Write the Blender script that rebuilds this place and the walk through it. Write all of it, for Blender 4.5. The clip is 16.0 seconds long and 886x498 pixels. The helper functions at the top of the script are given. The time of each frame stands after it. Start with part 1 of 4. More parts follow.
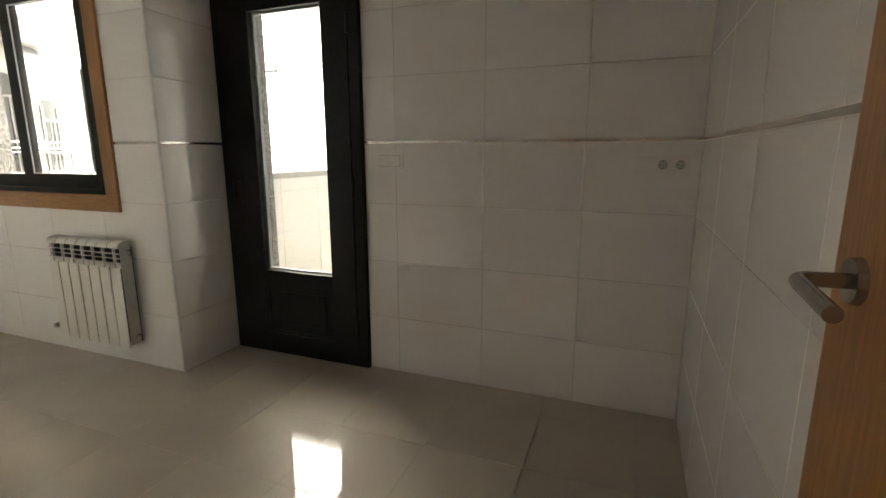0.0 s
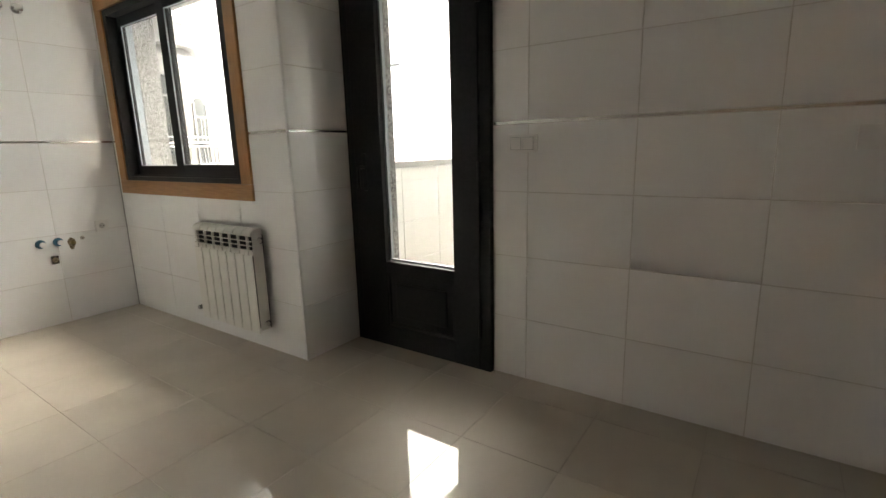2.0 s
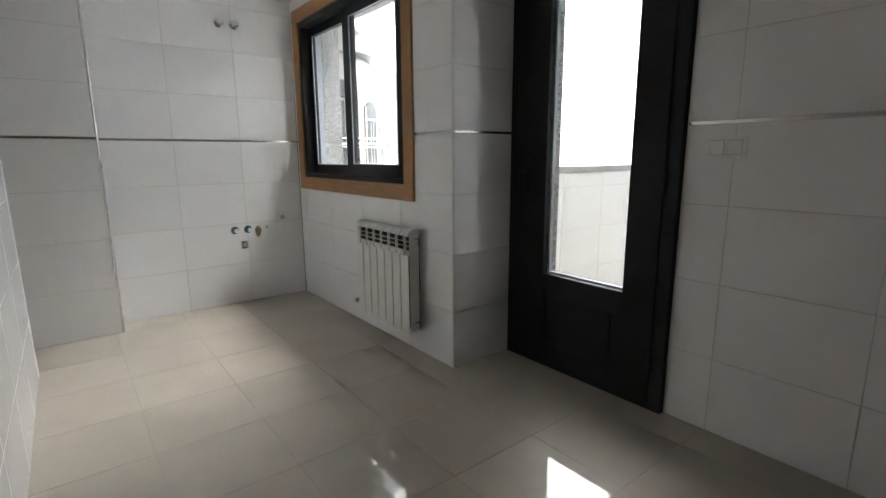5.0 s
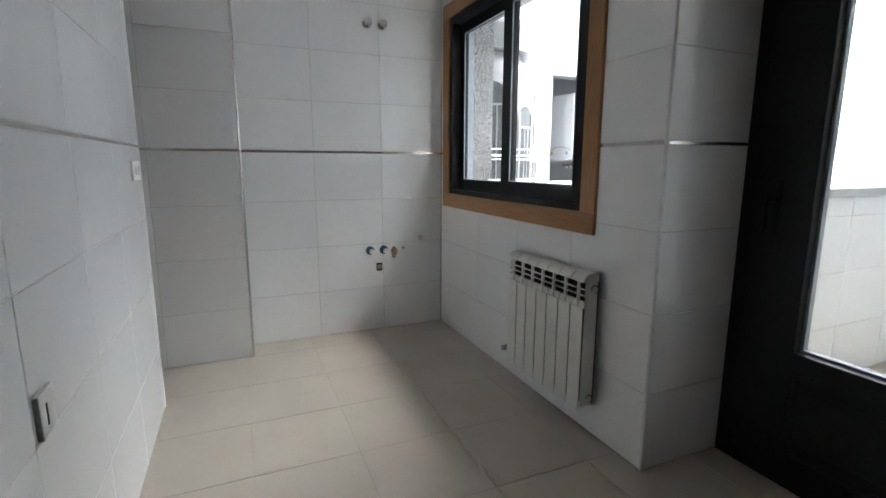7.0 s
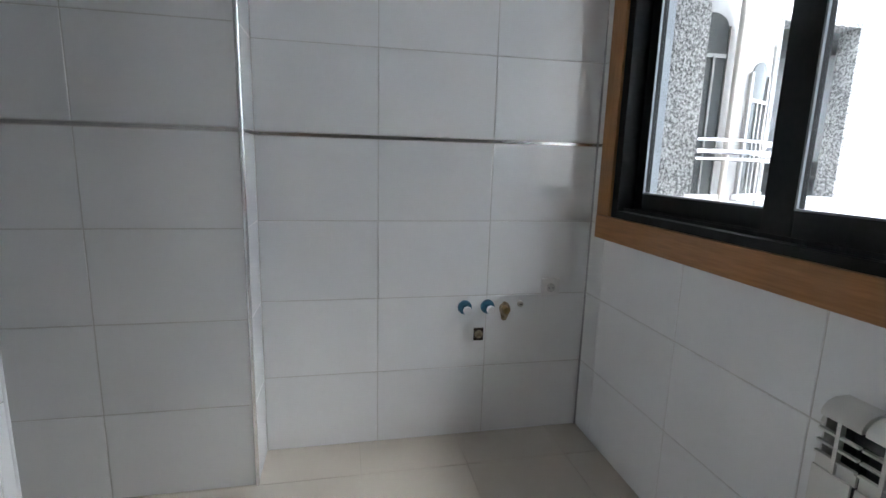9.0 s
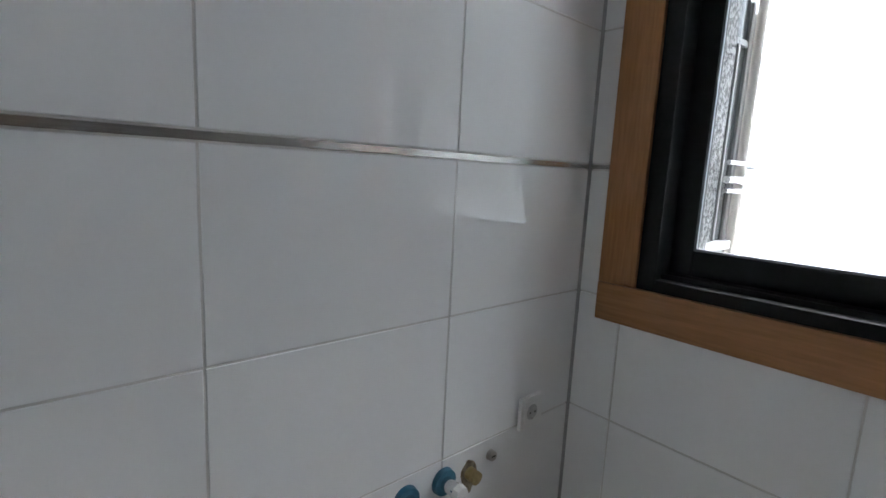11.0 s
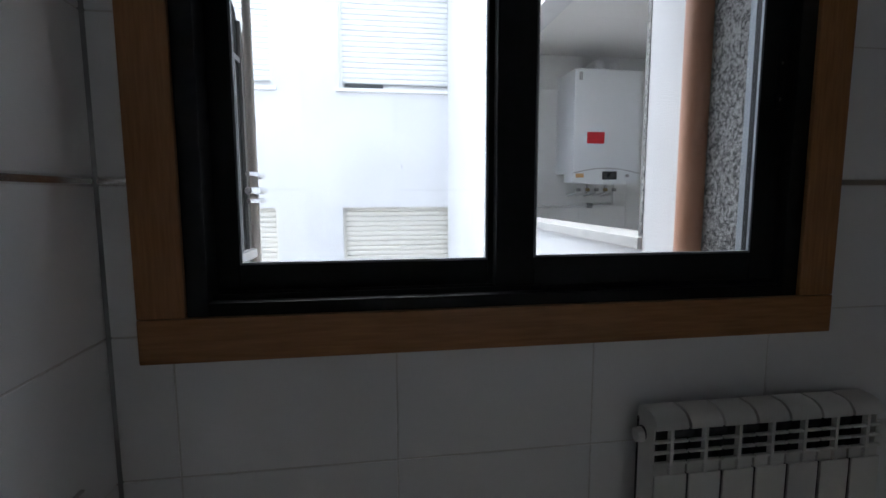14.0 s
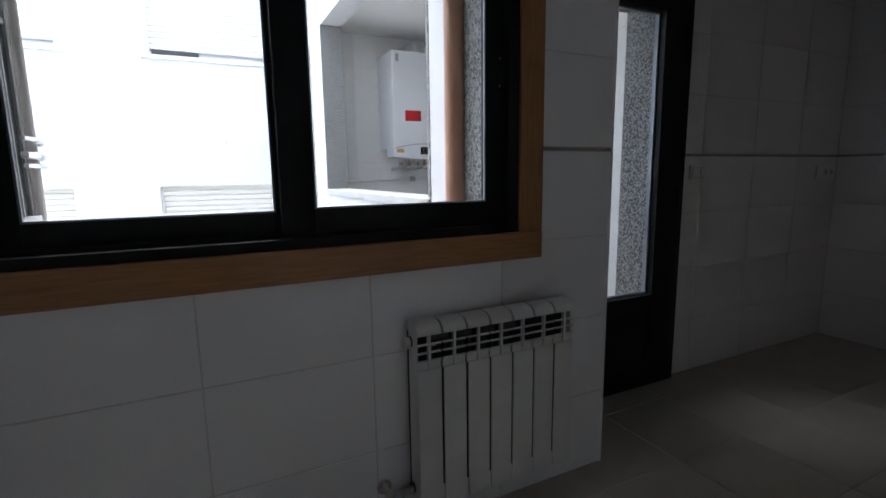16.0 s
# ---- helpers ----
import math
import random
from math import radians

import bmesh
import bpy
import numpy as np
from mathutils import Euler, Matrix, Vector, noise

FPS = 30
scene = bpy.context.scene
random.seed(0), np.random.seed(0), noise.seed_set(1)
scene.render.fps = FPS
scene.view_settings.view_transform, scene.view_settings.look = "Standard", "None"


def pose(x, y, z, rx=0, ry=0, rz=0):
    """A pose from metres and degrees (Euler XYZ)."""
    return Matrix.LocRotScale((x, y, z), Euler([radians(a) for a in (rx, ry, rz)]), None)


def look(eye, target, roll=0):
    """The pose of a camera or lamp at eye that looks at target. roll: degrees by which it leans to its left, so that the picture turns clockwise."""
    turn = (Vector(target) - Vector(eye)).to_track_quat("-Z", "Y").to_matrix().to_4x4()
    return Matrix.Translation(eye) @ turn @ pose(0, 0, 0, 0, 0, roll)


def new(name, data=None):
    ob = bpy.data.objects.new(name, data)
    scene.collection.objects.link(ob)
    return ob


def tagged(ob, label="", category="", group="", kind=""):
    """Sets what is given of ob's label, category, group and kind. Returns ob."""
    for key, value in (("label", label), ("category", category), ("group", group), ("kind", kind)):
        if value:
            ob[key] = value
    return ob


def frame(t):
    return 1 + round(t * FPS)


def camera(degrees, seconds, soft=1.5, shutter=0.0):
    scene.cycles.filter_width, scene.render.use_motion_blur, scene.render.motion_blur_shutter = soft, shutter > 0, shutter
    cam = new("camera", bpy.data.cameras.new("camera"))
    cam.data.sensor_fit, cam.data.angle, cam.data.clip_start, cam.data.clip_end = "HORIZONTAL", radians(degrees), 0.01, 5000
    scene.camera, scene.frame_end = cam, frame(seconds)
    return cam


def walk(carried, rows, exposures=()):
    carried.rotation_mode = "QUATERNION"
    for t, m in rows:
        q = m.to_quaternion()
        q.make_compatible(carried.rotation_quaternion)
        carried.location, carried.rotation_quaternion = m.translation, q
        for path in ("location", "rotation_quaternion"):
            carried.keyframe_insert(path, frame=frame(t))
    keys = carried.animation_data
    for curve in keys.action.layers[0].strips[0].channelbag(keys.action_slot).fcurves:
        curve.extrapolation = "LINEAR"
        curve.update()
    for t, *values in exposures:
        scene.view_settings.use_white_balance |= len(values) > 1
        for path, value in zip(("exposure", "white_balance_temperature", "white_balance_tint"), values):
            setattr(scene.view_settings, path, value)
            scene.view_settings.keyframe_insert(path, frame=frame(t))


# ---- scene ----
cam = camera(85.4, 16.0)
PATH = [
    (0, (4.526, -1.924, 1.274), (3.817, -0.095, 0.883), -0.1),
    (0.5, (4.48, -1.814, 1.243), (3.622, -0.051, 0.854), -0.78),
    (1, (4.411, -1.745, 1.224), (3.448, -0.037, 0.829), -1.1),
    (1.5, (4.374, -1.72, 1.222), (3.328, -0.065, 0.815), -1.4),
    (2, (4.328, -1.722, 1.223), (3.211, -0.115, 0.81), -1.5),
    (2.5, (4.294, -1.719, 1.209), (3.104, -0.163, 0.806), -1.2),
    (3, (4.25, -1.708, 1.198), (2.98, -0.215, 0.8), -1.0),
    (3.5, (4.22, -1.7, 1.186), (2.872, -0.274, 0.798), -0.8),
    (4, (4.186, -1.693, 1.188), (2.758, -0.347, 0.803), -0.7),
    (6.5, (3.769, -1.528, 1.247), (2.037, -0.594, 0.887), 0.1),
    (7, (3.468, -1.465, 1.254), (1.657, -0.692, 0.905), 0.1),
    (7.5, (3.111, -1.317, 1.257), (1.247, -0.682, 0.909), 0.0),
    (8, (2.727, -1.25, 1.246), (0.848, -0.661, 0.897), 0.1),
    (8.5, (2.352, -1.262, 1.278), (0.475, -0.682, 0.901), 1.6),
    (9, (1.982, -1.097, 1.253), (0.057, -0.695, 0.888), 1.6),
    (11.5, (0.589, -1.148, 1.304), (-0.603, 0.435, 1.037), 2.35),
    (12, (0.546, -1.116, 1.29), (-0.311, 0.677, 1.078), 1.35),
    (12.5, (0.53, -1.052, 1.288), (-0.005, 0.867, 1.115), 0.7),
    (13, (0.528, -1.022, 1.311), (0.312, 0.957, 1.12), 0.6),
    (13.5, (0.537, -1.044, 1.321), (0.584, 0.944, 1.107), 0.4),
    (14, (0.57, -1.105, 1.305), (0.861, 0.861, 1.08), -0.15),
    (14.5, (0.582, -1.202, 1.284), (1.083, 0.717, 1.029), -0.65),
    (15, (0.632, -1.324, 1.252), (1.291, 0.545, 0.983), -1.0),
    (15.5, (0.664, -1.369, 1.256), (1.446, 0.447, 0.953), -0.9),
    (16, (0.668, -1.432, 1.252), (1.543, 0.339, 0.939), -0.8),
]
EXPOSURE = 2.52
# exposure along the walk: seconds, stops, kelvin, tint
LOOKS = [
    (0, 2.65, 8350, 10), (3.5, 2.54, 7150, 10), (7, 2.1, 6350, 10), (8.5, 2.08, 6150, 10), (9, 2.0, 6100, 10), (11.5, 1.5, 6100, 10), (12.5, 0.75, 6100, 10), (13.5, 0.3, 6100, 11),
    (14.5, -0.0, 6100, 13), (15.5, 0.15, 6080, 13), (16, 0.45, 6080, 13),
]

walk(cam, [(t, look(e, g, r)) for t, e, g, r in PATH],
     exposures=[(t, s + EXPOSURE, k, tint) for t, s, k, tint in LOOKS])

# ---- light: bright overcast sky over a small patio ----
world = bpy.data.worlds.new("sky")
scene.world = world
world.use_nodes = True
wn, wl = world.node_tree.nodes, world.node_tree.links
sky = wn.new("ShaderNodeTexSky")
sky.sky_type, sky.sun_disc = "NISHITA", False
sky.sun_elevation, sky.sun_rotation = radians(68), radians(0)
sky.air_density, sky.dust_density, sky.ozone_density = 1.0, 4.0, 1.0
cloud = wn.new("ShaderNodeHueSaturation")      # cloud cover takes most of the blue out of the sky
cloud.inputs["Saturation"].default_value = 0.35
wl.new(sky.outputs[0], cloud.inputs["Color"])
wl.new(cloud.outputs[0], wn["Background"].inputs[0])
wn["Background"].inputs[1].default_value = 0.14
sun = new("sun", bpy.data.lights.new("sun", "SUN"))
sun.data.energy, sun.data.angle, sun.data.color = 0.6, radians(90), (1.0, 0.995, 0.99)
sun.matrix_world = look((0.6, 6.0, 18.0), (0.9, 0.0, 3.0))


# ---- materials ----
def mat(name, a, b=None, rough=0.5, metal=0.0, scale=6.0, detail=6.0, bump=0.0, bump_scale=60.0, stretch=(1, 1, 1),
        contrast=(0.3, 0.7), rough_var=0.0, coat=0.0, coat_rough=0.03, vary=0.0, spec=0.5):
    m = bpy.data.materials.new(name)
    m.use_nodes = True
    n, l = m.node_tree.nodes, m.node_tree.links
    p = n["Principled BSDF"]
    p.inputs["Roughness"].default_value, p.inputs["Metallic"].default_value = rough, metal
    p.inputs["Coat Weight"].default_value, p.inputs["Coat Roughness"].default_value = coat, coat_rough
    p.inputs["Specular IOR Level"].default_value = spec
    geo, mp = n.new("ShaderNodeNewGeometry"), n.new("ShaderNodeMapping")
    mp.inputs["Scale"].default_value = stretch
    l.new(geo.outputs["Position"], mp.inputs["Vector"])
    tex = n.new("ShaderNodeTexNoise")
    tex.inputs["Scale"].default_value, tex.inputs["Detail"].default_value = scale, detail
    l.new(mp.outputs[0], tex.inputs["Vector"])
    ramp = n.new("ShaderNodeValToRGB")
    ramp.color_ramp.elements[0].position, ramp.color_ramp.elements[1].position = contrast
    ramp.color_ramp.elements[0].color = (*a, 1)
    ramp.color_ramp.elements[1].color = (*(b or a), 1)
    l.new(tex.outputs["Fac"], ramp.inputs[0])
    colour = ramp.outputs[0]
    if vary:
        info, rng, hsv = n.new("ShaderNodeObjectInfo"), n.new("ShaderNodeMapRange"), n.new("ShaderNodeHueSaturation")
        rng.inputs["To Min"].default_value, rng.inputs["To Max"].default_value = 1 - vary, 1 + vary
        l.new(info.outputs["Random"], rng.inputs["Value"])
        l.new(rng.outputs[0], hsv.inputs["Value"])
        l.new(colour, hsv.inputs["Color"])
        colour = hsv.outputs[0]
    l.new(colour, p.inputs["Base Color"])
    if rough_var:
        rv, t2 = n.new("ShaderNodeMath"), n.new("ShaderNodeTexNoise")
        rv.operation = "MULTIPLY_ADD"
        rv.inputs[1].default_value, rv.inputs[2].default_value = 2 * rough_var, max(0.02, rough - rough_var)
        t2.inputs["Scale"].default_value, t2.inputs["Detail"].default_value = scale * 2.3, 2
        l.new(mp.outputs[0], t2.inputs["Vector"])
        l.new(t2.outputs["Fac"], rv.inputs[0])
        l.new(rv.outputs[0], p.inputs["Roughness"])
    if bump:
        t3, bp = n.new("ShaderNodeTexNoise"), n.new("ShaderNodeBump")
        t3.inputs["Scale"].default_value, t3.inputs["Detail"].default_value = bump_scale, 4
        bp.inputs["Strength"].default_value, bp.inputs["Distance"].default_value = bump, 0.01
        l.new(mp.outputs[0], t3.inputs["Vector"])
        l.new(t3.outputs["Fac"], bp.inputs["Height"])
        l.new(bp.outputs[0], p.inputs["Normal"])
        if coat:
            l.new(bp.outputs[0], p.inputs["Coat Normal"])
    return m


def granite_mat():
    m = mat("bush_hammered_granite", (0.09, 0.09, 0.09), (0.4, 0.397, 0.393), rough=0.8, scale=95, detail=8, bump=0.7, bump_scale=90,
            contrast=(0.41, 0.58))
    n, l = m.node_tree.nodes, m.node_tree.links
    p = n["Principled BSDF"]
    vor, ramp, mix = n.new("ShaderNodeTexVoronoi"), n.new("ShaderNodeValToRGB"), n.new("ShaderNodeMixRGB")
    vor.inputs["Scale"].default_value = 150
    l.new(n["Mapping"].outputs[0], vor.inputs["Vector"])
    ramp.color_ramp.elements[0].position, ramp.color_ramp.elements[1].position = 0.18, 0.34
    l.new(vor.outputs["Distance"], ramp.inputs[0])
    src = p.inputs["Base Color"].links[0].from_socket
    mix.blend_type = "MULTIPLY"
    mix.inputs[0].default_value = 0.45
    l.new(src, mix.inputs[1])
    l.new(ramp.outputs[0], mix.inputs[2])
    l.new(mix.outputs[0], p.inputs["Base Color"])
    return m


def glass_mat(name, tint=(0.96, 0.98, 0.97), gloss=1.0):
    m = bpy.data.materials.new(name)
    m.use_nodes = True
    n, l = m.node_tree.nodes, m.node_tree.links
    n.remove(n["Principled BSDF"])
    fr, mix, tr, gl = (n.new("ShaderNode" + k) for k in ("LayerWeight", "MixShader", "BsdfTransparent", "BsdfGlossy"))
    power, scale = n.new("ShaderNodeMath"), n.new("ShaderNodeMath")
    power.operation, scale.operation = "POWER", "MULTIPLY_ADD"
    power.inputs[1].default_value = 5.0
    scale.inputs[1].default_value, scale.inputs[2].default_value = 0.9 * gloss, 0.035
    l.new(fr.outputs["Facing"], power.inputs[0])
    l.new(power.outputs[0], scale.inputs[0])
    tr.inputs["Color"].default_value = (*tint, 1)
    gl.inputs["Roughness"].default_value = 0.005
    l.new(scale.outputs[0], mix.inputs[0])
    l.new(tr.outputs[0], mix.inputs[1])
    l.new(gl.outputs[0], mix.inputs[2])
    l.new(mix.outputs[0], n["Material Output"].inputs[0])
    return m


TILE = mat("white_glazed_tile", (0.865, 0.865, 0.86), (0.9, 0.9, 0.895), rough=0.06, scale=3, bump=0.015, bump_scale=4, rough_var=0.03,
           vary=0.015)
GROUT = mat("grey_grout", (0.63, 0.61, 0.575), (0.75, 0.73, 0.7), rough=0.9, scale=9, bump=0.2, bump_scale=200)
PORCELAIN = mat("polished_beige_porcelain", (0.478, 0.427, 0.361), (0.553, 0.5, 0.428), rough=0.5, scale=2.6, detail=9, bump=0.03, bump_scale=3,
                coat=0.5, coat_rough=0.02, vary=0.02, rough_var=0.12, spec=0.2, contrast=(0.25, 0.75))
FLOOR_GROUT = mat("floor_grout", (0.41, 0.365, 0.305), (0.54, 0.487, 0.42), rough=0.8, scale=2.5, contrast=(0.4, 0.62))
TERRACE = mat("matt_terrace_tile", (0.42, 0.36, 0.28), (0.5, 0.44, 0.35), rough=0.5, scale=12, vary=0.03)
CEILING = mat("white_ceiling_paint", (0.88, 0.87, 0.86), (0.91, 0.9, 0.89), rough=0.85, scale=5, bump=0.05)
PLASTER = mat("white_render_plaster", (0.625, 0.633, 0.65), (0.695, 0.702, 0.714), rough=0.85, scale=1.3, detail=10, bump=0.25, bump_scale=120)
STEEL = mat("brushed_steel_strip", (0.55, 0.53, 0.5), (0.68, 0.66, 0.63), rough=0.22, metal=1.0, scale=30, rough_var=0.08, stretch=(1, 1, 12))
CHROME = mat("chrome", (0.72, 0.72, 0.73), (0.78, 0.78, 0.79), rough=0.1, metal=1.0, scale=40)
SATIN = mat("satin_nickel", (0.5, 0.47, 0.43), (0.58, 0.55, 0.5), rough=0.28, metal=1.0, scale=50)
HANDLE = mat("satin_steel", (0.33, 0.32, 0.3), (0.42, 0.41, 0.39), rough=0.26, metal=1.0, scale=50)
# white plastic greyed to stand for the shadow ring in a socket
SOCKET_SHADE = mat("socket_well_shade", (0.5, 0.5, 0.49), (0.57, 0.57, 0.56), rough=0.45, scale=60)
BRASS = mat("tarnished_brass", (0.35, 0.27, 0.13), (0.5, 0.4, 0.22), rough=0.45, metal=1.0, scale=90)
DARK = mat("anthracite_lacquered_aluminium", (0.008, 0.009, 0.01), (0.014, 0.015, 0.017), rough=0.48, scale=60, rough_var=0.05, bump=0.03,
           bump_scale=400, spec=0.22)
RUBBER = mat("black_rubber_gasket", (0.012, 0.012, 0.012), (0.02, 0.02, 0.02), rough=0.7, scale=80)
ALU = mat("grey_aluminium_guide", (0.27, 0.3, 0.33), (0.32, 0.35, 0.38), rough=0.45, metal=0.3, scale=20)
WOOD_X = mat("honey_oak_along", (0.305, 0.137, 0.045), (0.43, 0.205, 0.078), rough=0.38, scale=9, detail=9, stretch=(1, 14, 14), bump=0.06,
             bump_scale=40, rough_var=0.08)
WOOD_Z = mat("honey_oak_upright", (0.305, 0.137, 0.045), (0.43, 0.205, 0.078), rough=0.38, scale=9, detail=9, stretch=(14, 14, 1), bump=0.06,
             bump_scale=40, rough_var=0.08)
ENAMEL = mat("white_radiator_enamel", (0.72, 0.71, 0.67), (0.77, 0.76, 0.72), rough=0.35, scale=14, rough_var=0.06)
# near-black colour stands in for the shade inside the radiator
CORE_SHADE = mat("radiator_core_shade", (0.07, 0.072, 0.075), (0.11, 0.11, 0.112), rough=0.6, metal=0.3, scale=60)
PLASTIC = mat("white_plastic", (0.8, 0.79, 0.775), (0.84, 0.83, 0.815), rough=0.35, scale=30)
PLASTIC_GREY = mat("grey_plastic", (0.3, 0.3, 0.3), (0.4, 0.4, 0.4), rough=0.45, scale=60)
BLUE_CAP = mat("blue_plastic_cap", (0.02, 0.1, 0.17), (0.04, 0.16, 0.24), rough=0.4, scale=60)
CLAY = mat("chipped_mortar", (0.2, 0.15, 0.09), (0.45, 0.38, 0.27), rough=0.95, scale=70, bump=0.6, bump_scale=120)
HOLE = mat("dark_pipe_hole", (0.015, 0.012, 0.01), (0.06, 0.045, 0.03), rough=0.9, scale=80)
SHUTTER = mat("white_shutter_plastic", (0.72, 0.73, 0.74), (0.79, 0.8, 0.8), rough=0.5, scale=12, vary=0.015)
CREAM = mat("cream_shutter_plastic", (0.66, 0.64, 0.58), (0.72, 0.7, 0.65), rough=0.55, scale=12, vary=0.015)
COPPER = mat("copper_brown_pipe", (0.5, 0.25, 0.16), (0.6, 0.33, 0.22), rough=0.4, scale=7, rough_var=0.1, stretch=(6, 6, 1))
WHITE_METAL = mat("white_lacquered_metal", (0.74, 0.74, 0.74), (0.8, 0.8, 0.8), rough=0.4, scale=15)
BOILER = mat("boiler_white_lacquer", (0.77, 0.79, 0.81), (0.81, 0.83, 0.85), rough=0.3, scale=8)
RED = mat("red_sticker", (0.55, 0.012, 0.02), (0.62, 0.02, 0.03), rough=0.4, scale=30)
DISPLAY = mat("black_display", (0.01, 0.011, 0.013), (0.02, 0.02, 0.022), rough=0.15, scale=30)
ORANGE = mat("orange_energy_label", (0.6, 0.3, 0.1), (0.7, 0.45, 0.2), rough=0.5, scale=60)
TOWER = mat("pale_grey_curved_panel", (0.3, 0.3, 0.298), (0.37, 0.37, 0.366), rough=0.35, metal=0.0, scale=4, rough_var=0.08)
TOWER_GLASS = mat("smoked_curved_glass", (0.045, 0.05, 0.052), (0.09, 0.098, 0.1), rough=0.1, scale=2, stretch=(6, 6, 0.6))
GROUND = mat("patio_paving", (0.3, 0.29, 0.28), (0.42, 0.41, 0.39), rough=0.9, scale=2, detail=10, bump=0.2)
COPING = mat("pale_grey_coping", (0.4, 0.4, 0.395), (0.5, 0.5, 0.49), rough=0.6, scale=14, bump=0.05)
GRANITE = granite_mat()
GLASS = glass_mat("clear_window_glass")


# ---- building helpers ----
def box(bm, x0, x1, y0, y1, z0, z1, bevel=0.0, segments=2):
    r = bmesh.ops.create_cube(bm, size=1.0)
    for v in r["verts"]:
        v.co = Vector(((x0, x1)[v.co.x > 0], (y0, y1)[v.co.y > 0], (z0, z1)[v.co.z > 0]))
    if bevel:
        edges = {e for v in r["verts"] for e in v.link_edges}
        bmesh.ops.bevel(bm, geom=list(edges), offset=bevel, segments=segments, affect="EDGES", profile=0.7)
    return bm


def boxes(*rows, bevel=0.0, segments=2):
    bm = bmesh.new()
    for row in rows:
        box(bm, *row, bevel=bevel, segments=segments)
    return bm


def tube(bm, a, b, r, r2=None, n=20, caps=True):
    a, b = Vector(a), Vector(b)
    m = Matrix.Translation((a + b) / 2) @ (b - a).to_track_quat("Z", "Y").to_matrix().to_4x4()
    bmesh.ops.create_cone(bm, cap_ends=caps, segments=n, radius1=r, radius2=r if r2 is None else r2, depth=(b - a).length, matrix=m)
    return bm


def rod(pts, r, n=14):
    """A round bar swept along the points; each elbow is rounded off with a few rings."""
    pts = [Vector(p) for p in pts]
    line = [pts[0]]
    for a, p, b in zip(pts, pts[1:], pts[2:]):
        k = min(r * 1.6, (p - a).length * 0.45, (b - p).length * 0.45)
        c, d = p + (a - p).normalized() * k, p + (b - p).normalized() * k
        line += [c * (1 - t) ** 2 + p * 2 * t * (1 - t) + d * t * t for t in (0, 0.25, 0.5, 0.75, 1)]
    line.append(pts[-1])
    bm, rings, side = bmesh.new(), [], None
    for i, p in enumerate(line):
        way = (line[min(i + 1, len(line) - 1)] - line[max(i - 1, 0)]).normalized()
        side = (side - way * side.dot(way)).normalized() if side else way.orthogonal().normalized()
        up = way.cross(side)
        rings.append([bm.verts.new(p + (side * math.cos(2 * math.pi * j / n) + up * math.sin(2 * math.pi * j / n)) * r) for j in range(n)])
    for p, q in zip(rings, rings[1:]):
        for j in range(n):
            bm.faces.new((p[j], p[(j + 1) % n], q[(j + 1) % n], q[j]))
    bm.faces.new(rings[0][::-1])
    bm.faces.new(rings[-1])
    return bm


def finish(bm, name, material, smooth=False):
    bmesh.ops.recalc_face_normals(bm, faces=bm.faces)
    me = bpy.data.meshes.new(name)
    bm.to_mesh(me)
    bm.free()
    me.materials.append(material)
    if smooth:
        for p in me.polygons:
            p.use_smooth = True
        me.set_sharp_from_angle(angle=radians(38))
    return me


def part(name, bm, material, parent=None, label="", smooth=False):
    ob = new(name, finish(bm, name, material, smooth))
    if parent:
        ob.parent = parent
    return tagged(ob, label)


def empty(name, x, y, z, label, category, group=""):
    ob = new(name)
    ob.location = (x, y, z)
    return tagged(ob, label, category, group)


def setting(name, bm, material, label="", category=""):
    return tagged(part(name, bm, material), label, category, kind="structure")


def local(parent, ob):
    """Keep world placed geometry where it is under a parent that stands elsewhere."""
    ob.matrix_parent_inverse = Matrix.Translation(parent.location).inverted()
    return ob


def sub(name, bm, material, parent, label="", smooth=False):
    top = parent
    while top.parent:
        top = top.parent
    ob = part(name, bm, material, parent, label, smooth)
    if parent == top:
        local(parent, ob)
    return ob


